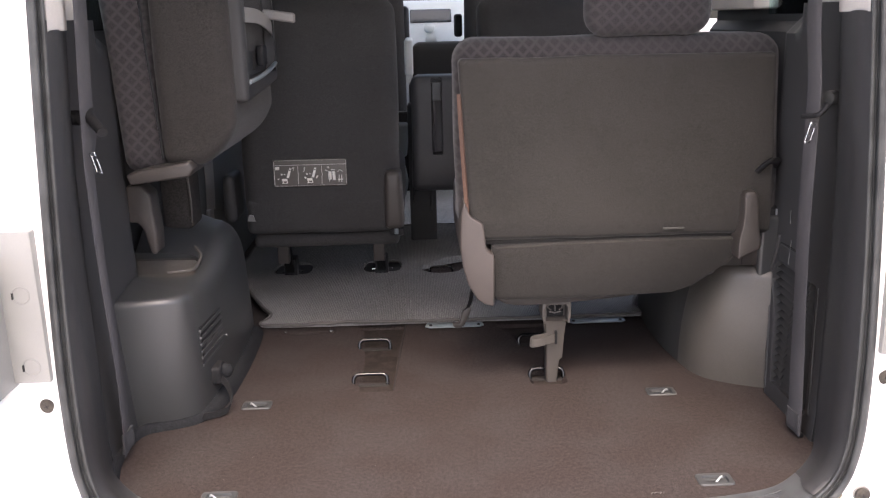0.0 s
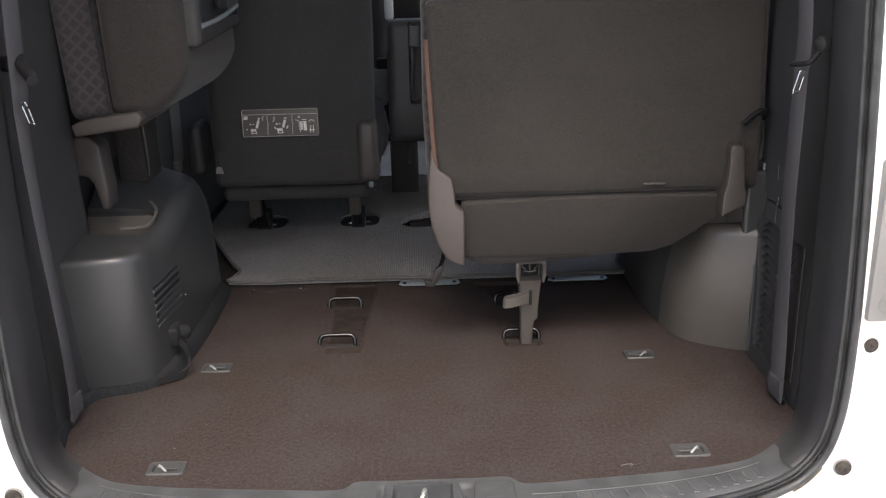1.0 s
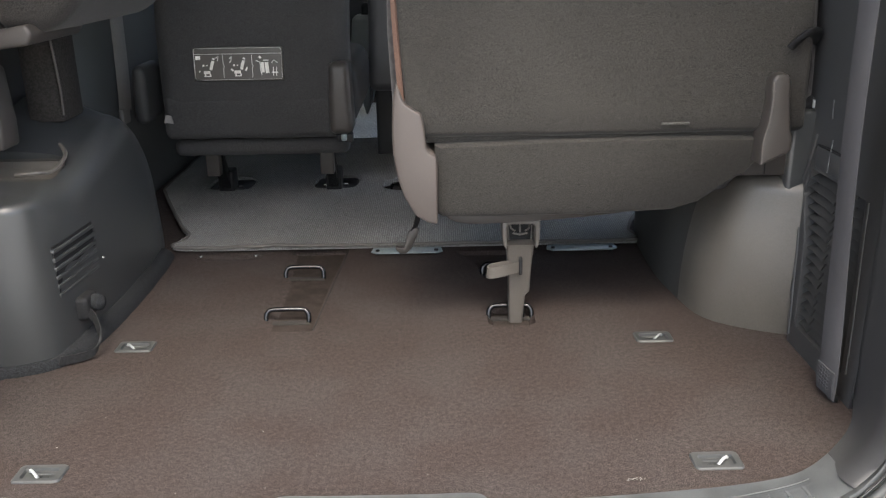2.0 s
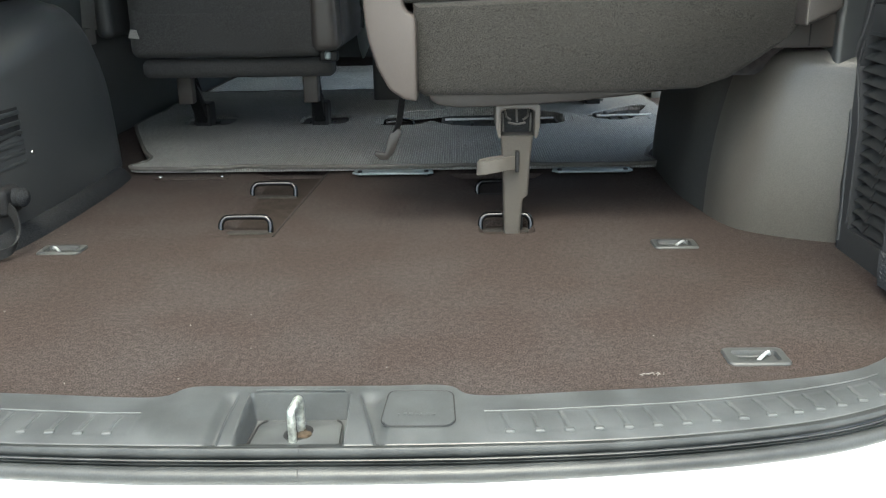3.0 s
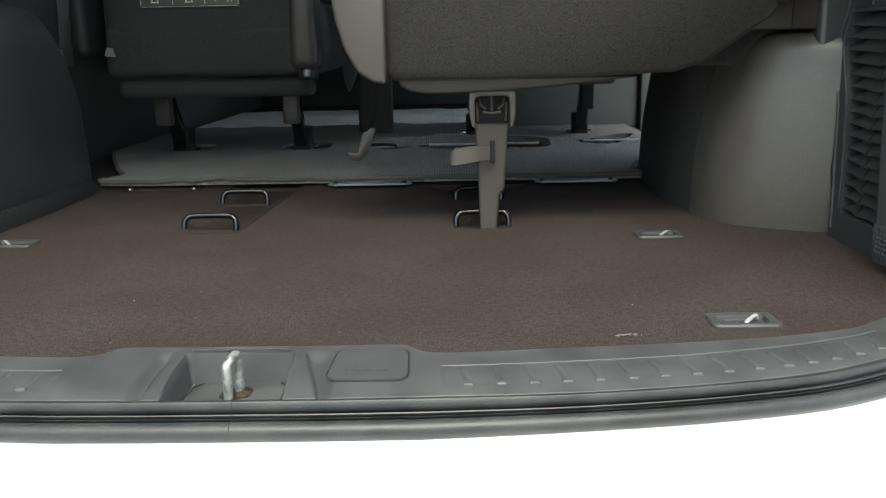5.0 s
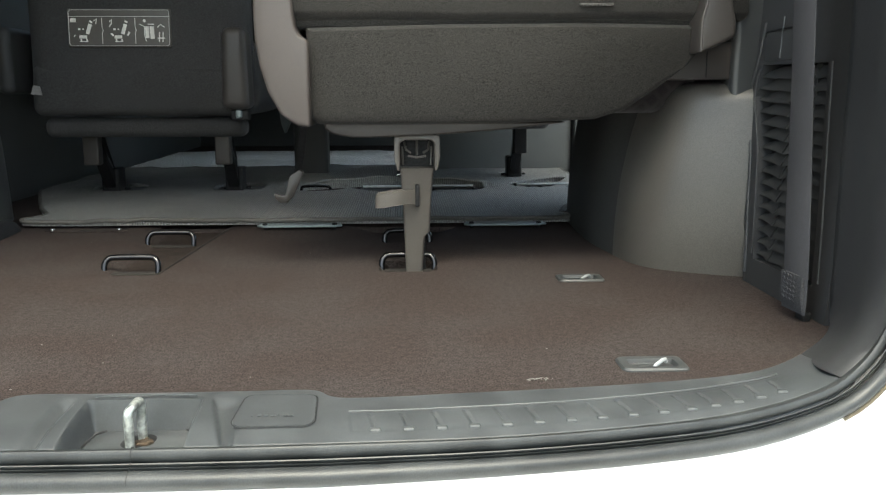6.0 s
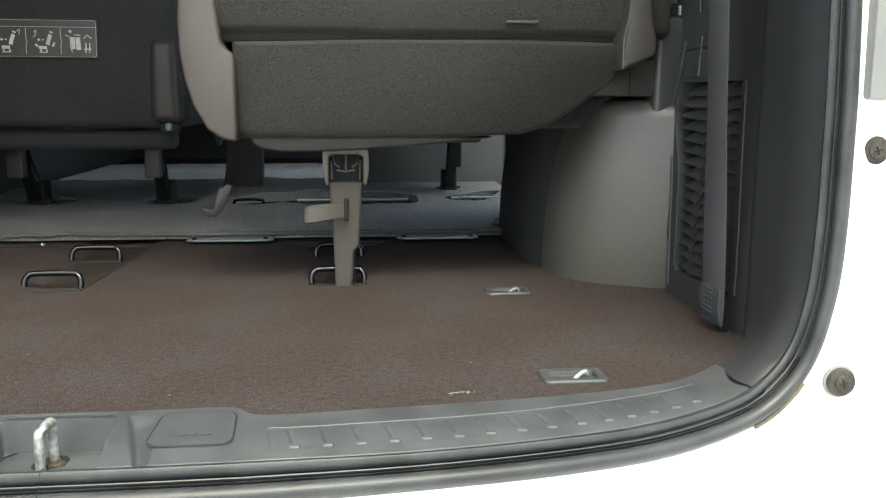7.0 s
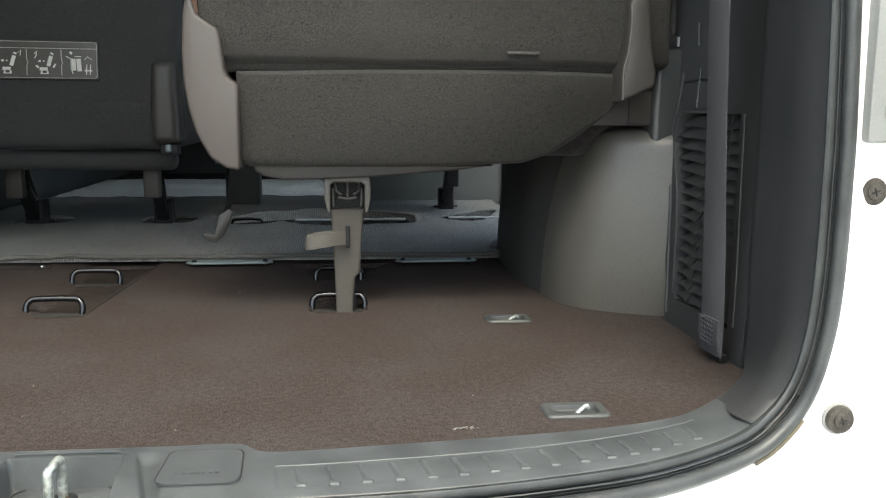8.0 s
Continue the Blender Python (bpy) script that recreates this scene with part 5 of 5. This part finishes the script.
part("release_lever", bm, M_TAG, fold, "pale grey release lever")
bm = bmesh.new()
prism(bm, [(-.686, .452), (-.674, .464), (-.648, .464), (-.630, .445), (-.624, .36), (-.626, .317), (-.640, .317), (-.652, .372), (-.662, .385), (-.684, .386), (-.692, .42)], "y", 2.175, 2.235, 0.006, 3)
part("hinge_arm", bm, M_HINGE, fold, "brown plastic hinge arm")
bm = bmesh.new()
box(bm, -.660, -.592, 2.345, 2.44, .33, .515, 0.010)
part("hinge_plate", bm, M_SUBFLOOR, fold, "dark hinge plate")
bm = bmesh.new()
tube(bm, smooth([(-.596, 2.340, .50), (-.593, 2.340, .45), (-.591, 2.341, .39), (-.594, 2.345, .345)], 4), 0.0024, 8)
part("cable", bm, M_HINGE, fold, "brown release cable")

# ---- seat belts ----
for side in (-1, 1):
    b = thing("seat_belt", (side * 0.63, 1.885, 0.02), "grey-mauve webbing seat belt hanging beside the side trim", "seat belt", "seat belts")
    if side > 0:
        pts = [(.590, 1.872, 1.10), (.594, 1.870, .80), (.605, 1.869, .66), (.608, 1.874, .56), (.612, 1.880, .40), (.618, 1.881, .25), (.621, 1.877, .13), (.623, 1.875, .050), (.624, 1.878, .010)]
        turn = [(.001, -.049, 0)] * 6 + [(.004, -.049, 0)] * 3
    else:
        pts = [(-.600, 1.868, 1.10), (-.612, 1.870, .82), (-.622, 1.872, .68), (-.624, 1.868, .60), (-.629, 1.866, .54), (-.630, 1.870, .38), (-.626, 1.876, .18), (-.630, 1.884, .014)]
        turn = [(-.004, -.047, 0)] * 3 + [(-.006, -.044, 0), (.001, -.045, 0), (.004, -.046, 0), (.005, -.046, 0), (.003, -.046, 0)]
    path = smooth(pts, 6)
    wid = [Vector(w) for w in smooth(turn, 6)]
    bm = bmesh.new()
    ribbon(bm, path, wid, 0.0016)
    part("webbing", bm, M_BELT, b)
    e = Vector(pts[-1])
    bm = bmesh.new()
    ribbon(bm, [e + Vector((-side * 0.002, 0, 0.042)), e + Vector((-side * 0.0025, 0, 0.022)), e + Vector((0, 0, 0.004))], (side * .004, -.044, 0), 0.005)
    end = part("stitched_end", bm, M_BELTEND, b, "stitched folded end")
    for k in range(6):
        bm = bmesh.new()
        c = e + Vector((-side * 0.0062, 0, 0.014 + 0.0052 * k))
        tube(bm, [c + Vector((0, -0.018 + 0.004 * j, 0.0012 * (-1) ** j)) for j in range(10)], 0.0006, 5)
        part("stitching", bm, M_STITCH, end, "zigzag stitching")
    bm = bmesh.new()
    rounded(bm, e.x - .005 + side * .012, e.x + .005 + side * .012, e.y - .010, e.y + .010, -.002, .010, .003, 2)
    part("anchor_bolt", bm, M_MECH, b, "black anchor")
    g = Vector((side * 0.60, 1.858, 0.615)) if side > 0 else Vector((-.618, 1.870, .632))
    bm = bmesh.new()
    if side > 0:
        tube(bm, smooth([g + Vector((.012, -.032, .016)), g + Vector((.006, -.028, .004)), g + Vector((-.002, -.022, -.004)), g + Vector((-.008, .018, -.010))], 4), 0.0042, 10)
    else:
        tube(bm, smooth([g + Vector((-.010, .024, .014)), g + Vector((.0, .0, .004)), g + Vector((.020, -.020, -.012)), g + Vector((.028, -.030, -.018))], 4), 0.009, 10)
    part("guide", bm, M_MECH, b, "black plastic belt guide")
    t0 = Vector((.592, 1.832, .600)) if side > 0 else Vector((-.614, 1.848, .580))
    slant = lambda q: q + Vector((side * 0.25 * (q.z - t0.z), 0, 0))
    bm = bmesh.new()
    for dx, w, za, zb in ((-.0040, .0021, -.033, 0), (.0042, .0014, -.030, -.010), (0.0, .0050, -.035, -.031), (0.0, .0050, -.006, .001)):
        rounded(bm, t0.x + dx - w, t0.x + dx + w, t0.y - .002, t0.y + .002, t0.z + za, t0.z + zb, .0012, 2, slant)
    part("tongue", bm, M_CHROME, b, "bright steel tongue with a slot")
    k = thing("belt_knob", (side * 0.662, 1.915, 0.635), "round black plastic knob on the pillar trim", "knob", "belt knobs")
    bm = bmesh.new()
    disc(bm, (side * 0.656, 1.905, 0.633), (-side, -0.5, 0), 0.013, 0.014, 18, 0.4)
    part("cap", bm, M_HOOKBEZEL if side > 0 else M_MECH, k)

# Second-row belt on the cabin side wall, made pale for the light on it.
b = thing("seat_belt", (-0.69, 2.94, 0.20), "webbing seat belt on the cabin side wall, paled for light on it", "seat belt", "seat belts")
bm = bmesh.new()
ribbon(bm, smooth([(-.694, 2.98, 1.05), (-.692, 2.96, .70), (-.690, 2.945, .44), (-.689, 2.935, .33), (-.690, 2.925, .25)], 6), (0.014, 0.048, 0), 0.0016)
part("webbing", bm, M_TAG, b)
bm = bmesh.new()
rounded(bm, -.700, -.688, 2.900, 2.952, .218, .256, .004, 3)
part("belt_anchor", bm, M_TAG, b, "pale grey belt anchor")

# ---- second row ----


def second_row_seat(cx, y0, label, card):
    s = thing("second_row_seat", (cx, y0 + 0.2, 0.0), label, "car seat", "second-row seats")

    def lean(q):
        return q + Vector((0, 0.06 * (q.z - 0.30), 0))

    bm = bmesh.new()
    rounded(bm, cx - .222, cx + .222, y0, y0 + .16, 0.235, 0.845, 0.045, 7, lean, 0.005, 6)
    part("backrest", bm, M_BLACKCLOTH, s, "black cloth backrest")
    bm = bmesh.new()
    rounded(bm, cx - .130, cx + .130, y0 + .03, y0 + .13, 0.850, 1.02, 0.04, 4, lean)
    part("headrest", bm, M_BLACKCLOTH, s)
    bm = bmesh.new()
    rounded(bm, cx - .215, cx + .200, y0 - .002, y0 + .07, 0.196, 0.300, 0.018, 5, None, 0.004, 12)
    part("lower_flap", bm, M_BLACKCLOTH, s, "black cloth flap below the backrest")
    bm = bmesh.new()
    rounded(bm, cx - .23, cx + .23, y0 + .10, y0 + .60, 0.19, 0.36, 0.05, 5, None, 0.005, 6)
    part("cushion", bm, M_BLACKCLOTH, s)
    bm = bmesh.new()
    rounded(bm, cx - .205, cx + .215, y0 + .025, y0 + .075, 0.150, 0.190, 0.016, 5)
    part("frame_tube", bm, M_BLACKCLOTH, s, "dark padded frame tube")
    for x0, x1, deep in ((cx + .178, cx + .230, .055), (cx - .272, cx - .238, .10)):
        bm = bmesh.new()
        rounded(bm, x0, x1, y0 - .030, y0 + deep, 0.208 if x0 > cx else 0.240, 0.374, 0.016, 4, lambda q: q + Vector((0.02 * (q.z - .30) - 0.05 * (q.z - .30) * (q.x - x0) / (x1 - x0), 0.15 * max(0.0, q.z - .33), 0)))
        part("hinge_cover", bm, M_HINGE if x0 > cx else M_SLAT, s, "grey-brown plastic hinge cover" if x0 > cx else "dark plastic hinge cover")
    for lx in (cx - .133, cx + .151):
        bm = bmesh.new()
        prism(bm, [(y0 + .100, .155), (y0 + .138, .155), (y0 + .20, .07), (y0 + .265, .0), (y0 + .215, .0), (y0 + .150, .08)], "x", lx - .013, lx + .013, 0.003, 2)
        foot = part("leg", bm, M_BLACKBAR, s, "black enamelled steel leg")
        bm = bmesh.new()
        box(bm, lx - .056, lx + .056, y0 + .214, y0 + .334, -.004, .0115, 0.004)
        part("floor_socket", bm, M_MECH, foot, "black floor socket")
        for dx in (-.022, .024):
            bm = bmesh.new()
            tube(bm, [(lx + dx - .010, y0 + .238, .0170), (lx + dx + .010, y0 + .236, .0190)], 0.0032, 8)
            part("latch_pin", bm, M_CHROME, foot, "bright latch pin")
        bm = bmesh.new()
        rounded(bm, lx - .020, lx + .020, y0 + .195, y0 + .250, .004, .070, .006, 2)
        part("latch_block", bm, M_MECH, foot, "black latch block")
        bm = bmesh.new()
        rounded(bm, lx - .017, lx + .017, y0 + .083, y0 + .112, .086, .150, .004, 2)
        part("leg_bracket", bm, M_HINGE if card else M_MECH, foot, "grey-brown leg bracket" if card else "black leg bracket")
    bm = bmesh.new()
    rounded(bm, cx + .190, cx + .228, y0 - .012, y0 + .02, .186, .207, .004, 2)
    rel = part("release_box", bm, M_MECH, s, "black release box")
    bm = bmesh.new()
    rounded(bm, cx + .201, cx + .215, y0 - .016, y0 - .004, .190, .208, .005, 2)
    part("release_knob", bm, M_BRACKET, rel, "pale grey release knob")
    bm = bmesh.new()
    prism(bm, [(cx - .212, .240), (cx - .190, .238), (cx - .194, .256), (cx - .206, .258)], "y", y0 - .009, y0 - .005)
    part("cloth_tag", bm, M_TAG, s, "small pale cloth tag")
    if not card:
        bm = bmesh.new()
        rounded(bm, cx - .14, cx + .352, y0 + .44, y0 + .56, -.004, .34, .02, 3)
        part("seat_base", bm, M_CABIN, s, "dark plastic seat base")
    if card:
        x0, x1, z0, z1, yy = -.481, -.274, .334, .4105, y0 - .004
        tilt = lambda q: q + Vector((0, 0.06 * (q.z - 0.30), 0))
        bm = bmesh.new()
        rounded(bm, x0, x1, yy - .002, yy + .006, z0, z1, .003, 3, tilt)
        plate = part("instruction_label", bm, M_LABEL, s, "brown instruction label with seat pictograms")

        def ink(pts, name="pictogram_stroke", w=0.0011):
            b = bmesh.new()
            tube(b, [tilt(Vector((x0 + px * (x1 - x0), yy - .0022, z0 + pz * (z1 - z0)))) for px, pz in pts], w, 6, 0.5)
            part(name, b, M_LABELINK, plate)

        ink([(.015, .10), (.015, .92), (.03, .97), (.97, .97), (.985, .92), (.985, .10), (.97, .04), (.03, .04), (.015, .10)], "border", 0.0008)
        ink([(.01, .80), (.99, .80)], "border", 0.0006)
        for gx in (.335, .655):
            ink([(gx, .10), (gx, .36), (gx + .012, .44), (gx, .52), (gx, .76)], "border", 0.0007)
        ink([(.035, .70), (.085, .70)], "number_bar", 0.0062)
        for ox, kind in ((.06, 0), (.40, 1), (.70, 2)):
            if kind < 2:
                ink([(ox + .055, .27), (ox + .125, .27)], w=0.0048)
                ink([(ox + .135, .34), (ox + .150, .48), (ox + .165, .60)], w=0.0046)
                ink([(ox + .168, .64), (ox + .176, .68)], w=0.0040)
                ink([(ox + .055, .15), (ox + .135, .15)], w=0.0013)
                ink([(ox + .07, .16), (ox + .07, .22)], w=0.0020)
                ink([(ox + .125, .16), (ox + .125, .22)], w=0.0020)
                ink([(ox + .045, .47), (ox + .065, .47)], w=0.0030)
                ink([(ox + .10, .47), (ox + .085, .47)], w=0.0018)
                if kind:
                    ink([(ox + .18, .30), (ox + .20, .40)], w=0.0024)
                    ink([(ox + .01, .66), (ox + .03, .72), (ox + .025, .60), (ox + .005, .54)], w=0.0016)
                    ink([(ox + .02, .36), (ox + .045, .30)], w=0.0024)
                else:
                    ink([(ox + .195, .68), (ox + .225, .74), (ox + .215, .60)], w=0.0016)
                    ink([(ox + .0, .28), (ox + .015, .32)], w=0.0016)
            else:
                ink([(ox + .075, .24), (ox + .072, .54)], w=0.0050)
                ink([(ox + .125, .22), (ox + .118, .54)], w=0.0056)
                ink([(ox + .08, .60), (ox + .14, .60)], w=0.0013)
                ink([(ox + .04, .72), (ox + .055, .66)], w=0.0030)
                ink([(ox + .0, .60), (ox + .045, .54), (ox + .045, .30), (ox + .06, .16)], w=0.0012)
                ink([(ox + .17, .24), (ox + .24, .24)], w=0.0018)
                ink([(ox + .185, .14), (ox + .19, .40)], w=0.0013)
                ink([(ox + .22, .14), (ox + .225, .40)], w=0.0013)
                ink([(ox + .17, .52), (ox + .20, .60), (ox + .24, .52)], w=0.0013)
    return s


second_row_seat(-0.350, 2.816, "black cloth second-row seat with an instruction label on its back", True)
second_row_seat(0.345, 3.10, "black cloth second-row seat", False)

# Folded centre armrest seat between the second-row seats.
arm = thing("narrow_jump_seat", (-0.02, 3.08, 0.0), "narrow black centre seat with a slotted plastic back", "car seat")
bm = bmesh.new()
rounded(bm, -.090, .064, 3.0, 3.13, .270, .618, .026, 5, lambda q: q + Vector((-0.03 * max(0.0, .45 - q.z), 0.05 * (q.z - .3) + 0.30 * max(0.0, .310 - q.z), 0)))
sh = part("back_shell", bm, M_TRIM, arm, "dark grey plastic back shell")
cb = bmesh.new()
box(cb, -.030, .003, 2.95, 3.06, .384, .603, 0.006)
carve(sh, [cb])
bm = bmesh.new()
ribbon(bm, smooth([(-.022, 3.026, .545), (-.020, 3.018, .50), (-.024, 3.020, .44), (-.022, 3.030, .39)], 5), (0.006, 0.004, 0), 0.002)
part("slot_strap", bm, M_BELT, arm, "grey strap in the slot")
bm = bmesh.new()
rounded(bm, -.0275, .0005, 3.014, 3.04, .545, .6005, .004, 3)
part("slot_pad", bm, M_CABIN, arm, "grey pad at the top of the slot")
bm = bmesh.new()
tube(bm, smooth([(-.030, 3.009, .386), (-.0305, 3.014, .50), (-.030, 3.0185, .604), (-.014, 3.019, .606), (.003, 3.0185, .604), (.0035, 3.014, .50), (.003, 3.009, .386)], 6), .0016, 6)
part("slot_rim", bm, M_MECH, arm, "black rim of the slot")
bm = bmesh.new()
rounded(bm, -.108, -.014, 3.42, 3.50, -.004, .50, .012, 3)
part("pedestal", bm, M_TRIM, arm, "dark plastic pedestal")
for x in (-.089, -.036):
    bm = bmesh.new()
    tube(bm, [(x, 3.035, .300), (x - .001, 3.032, .262 if x < -.05 else .254), (x - .002, 3.030, .240 if x < -.05 else .203)], .0038, 8)
    part("hinge_pin", bm, M_CHROME, arm, "bright hinge pin")

# ---- front row and dashboard ----
for cx in (-.33, .34):
    s = thing("front_seat", (cx, 4.10, 0.0), "black cloth front seat", "car seat", "front seats")
    bm = bmesh.new()
    rounded(bm, cx - .215, cx + .215, 3.95, 4.09, .30, .92, .05, 5, lambda q: q + Vector((0, -0.1 * (q.z - .3), 0)))
    part("backrest", bm, M_BLACKCLOTH, s)
    bm = bmesh.new()
    rounded(bm, cx - .13, cx + .13, 3.88, 3.98, .92, 1.10, .045, 4)
    part("headrest", bm, M_BLACKCLOTH, s)
    bm = bmesh.new()
    rounded(bm, cx - .22, cx + .22, 3.98, 4.40, .30, .40, .045, 4)
    part("cushion", bm, M_BLACKCLOTH, s)
con = thing("console_box", (0.0, 3.70, 0.0), "black padded console box with a side panel paled for window light", "console")
bm = bmesh.new()
rounded(bm, -.085, .13, 3.52, 3.74, .52, .700, .03, 4)
part("pad", bm, M_BLACKCLOTH, con)
# Silver colour stands for window light on this panel.
bm = bmesh.new()
rounded(bm, -.112, -.082, 3.50, 3.86, .59, .715, .010, 3)
part("side_panel", bm, M_SILVER, con, "side panel, paled for window light")
bm = bmesh.new()
rounded(bm, -.10, -.048, 3.55, 3.66, -.004, .56, .012, 3)
part("foot", bm, M_TRIM, con)
# Grey-blue of shield and tail stands for cool light falling on them.
bm = bmesh.new()
rounded(bm, -.178, -.106, 3.50, 3.60, .300, .425, .016, 4, lambda q: q + Vector((0.10 * (q.z - .39), 0, 0)))
shield = part("side_shield", bm, M_COOLLIT, con, "plastic shield, paled grey-blue for cool light on it")
bm = bmesh.new()
prism(bm, [(-.165, .285), (-.125, .285), (-.112, .215), (-.120, .170), (-.142, .12), (-.152, .15), (-.160, .21)], "y", 3.50, 3.54, 0.006, 2)
part("shield_tail", bm, M_COOLLIT, shield)
bm = bmesh.new()
rounded(bm, -.150, -.09, 3.54, 3.60, .17, .46, .010, 3)
part("shield_bracket", bm, M_MECH, con, "black bracket")
dash = thing("dashboard", (0.0, 4.5, 0.0), "dark dashboard with a silver centre panel and a display", "dashboard")


def tip(q):
    return q + Vector((0, 1.0 * max(0.0, q.z - 0.55) * max(0.0, min(1.0, (4.75 - q.y) / 0.3)), 0))


bm = bmesh.new()
rounded(bm, -.69, .69, 4.42, 4.86, .36, .80, .06, 6, tip)
part("body", bm, M_TRIM, dash)
bm = bmesh.new()
rounded(bm, -.150, .195, 4.400, 4.50, .40, .868, .02, 6, tip)
cp = part("centre_panel", bm, M_SILVER, dash, "silver centre panel")
bm = bmesh.new()
rounded(bm, -.095, .100, 4.392, 4.415, .765, .826, .006, 3, tip)
part("display", bm, M_SCREEN, cp, "dark grey display")
for x, z in ((-.005, .735), (.0, .682)):
    bm = bmesh.new()
    disc(bm, tip(Vector((x, 4.400, z))), (0, -1, 0.6), .026, .018, 18)
    part("dial", bm, M_SILVER, cp, "silver dial")
bm = bmesh.new()
rounded(bm, .105, .140, 4.42, 4.50, .70, .800, .012, 3)
part("gear_lever", bm, M_MECH, cp, "black gear lever")
for x0, x1 in ((-.150, -.098), (.150, .198)):
    bm = bmesh.new()
    rounded(bm, x0, x1, 4.36, 4.44, .55, .84, .02, 3)
    part("side_pod", bm, M_TRIM, dash, "dark padded side pod")
bm = bmesh.new()
skin(bm, [[Vector((-.70, 4.90, .78)), Vector((.70, 4.90, .78))], [Vector((-.64, 4.45, 1.32)), Vector((.64, 4.45, 1.32))]], loop=False)
bmesh.ops.solidify(bm, geom=bm.faces[:], thickness=0.005)
ws = solid("window_3", bm, M_CLEAR, "clear windscreen", "windscreen", "structure")
ws.visible_shadow = False
bm = bmesh.new()
box(bm, -.745, .745, 4.91, 4.98, -.06, .79, 0.01)
solid("wall_front", bm, M_CABIN, "dark bulkhead below the windscreen", "wall", "structure")

# ---- lint on the carpet ----
bm = bmesh.new()
rnd = random.Random(7)
TUFT = (0.318, 1.690)
for k in range(30):
    x, y = rnd.uniform(-.52, .52), 1.68 + 0.75 * rnd.random() ** 1.6
    if abs(abs(x) - 0.196) < 0.06 and y > 2.13 or abs(abs(x) - 0.43) < 0.04 and (abs(y - 1.73) < 0.03 or abs(y - 2.1) < 0.03):
        continue
    r = rnd.choice((0.0003, 0.0004, 0.0005, 0.0007))
    a = rnd.uniform(0, 3.14)
    l = r * rnd.choice((1, 1, 1.5, 3))
    d = Vector((math.cos(a), math.sin(a), 0)) * l
    c = Vector((x, y, 0.0006))
    s = Vector((-math.sin(a), math.cos(a), 0)) * r
    v = [bm.verts.new(c + q) for q in (d, s, -d, -s)]
    top = bm.verts.new(c + Vector((0, 0, r * 1.2)))
    for i in range(4):
        bm.faces.new((v[i], v[(i + 1) % 4], top))
for k in range(16):
    a, l = rnd.uniform(0, 3.14), rnd.uniform(0.0008, 0.0034)
    c = Vector((TUFT[0] + rnd.uniform(-.016, .008), TUFT[1] + rnd.uniform(-.003, .003), 0.001))
    d, s = Vector((math.cos(a), math.sin(a), 0.2)) * l, Vector((-math.sin(a), math.cos(a), 0)) * 0.0003
    v = [bm.verts.new(c + q) for q in (d, s, -d, -s)]
    top = bm.verts.new(c + Vector((0, 0, 0.0006)))
    for i in range(4):
        bm.faces.new((v[i], v[(i + 1) % 4], top))
solid("lint", bm, M_LINT, "pale lint and crumbs on the brown carpet", "lint", "stuff")
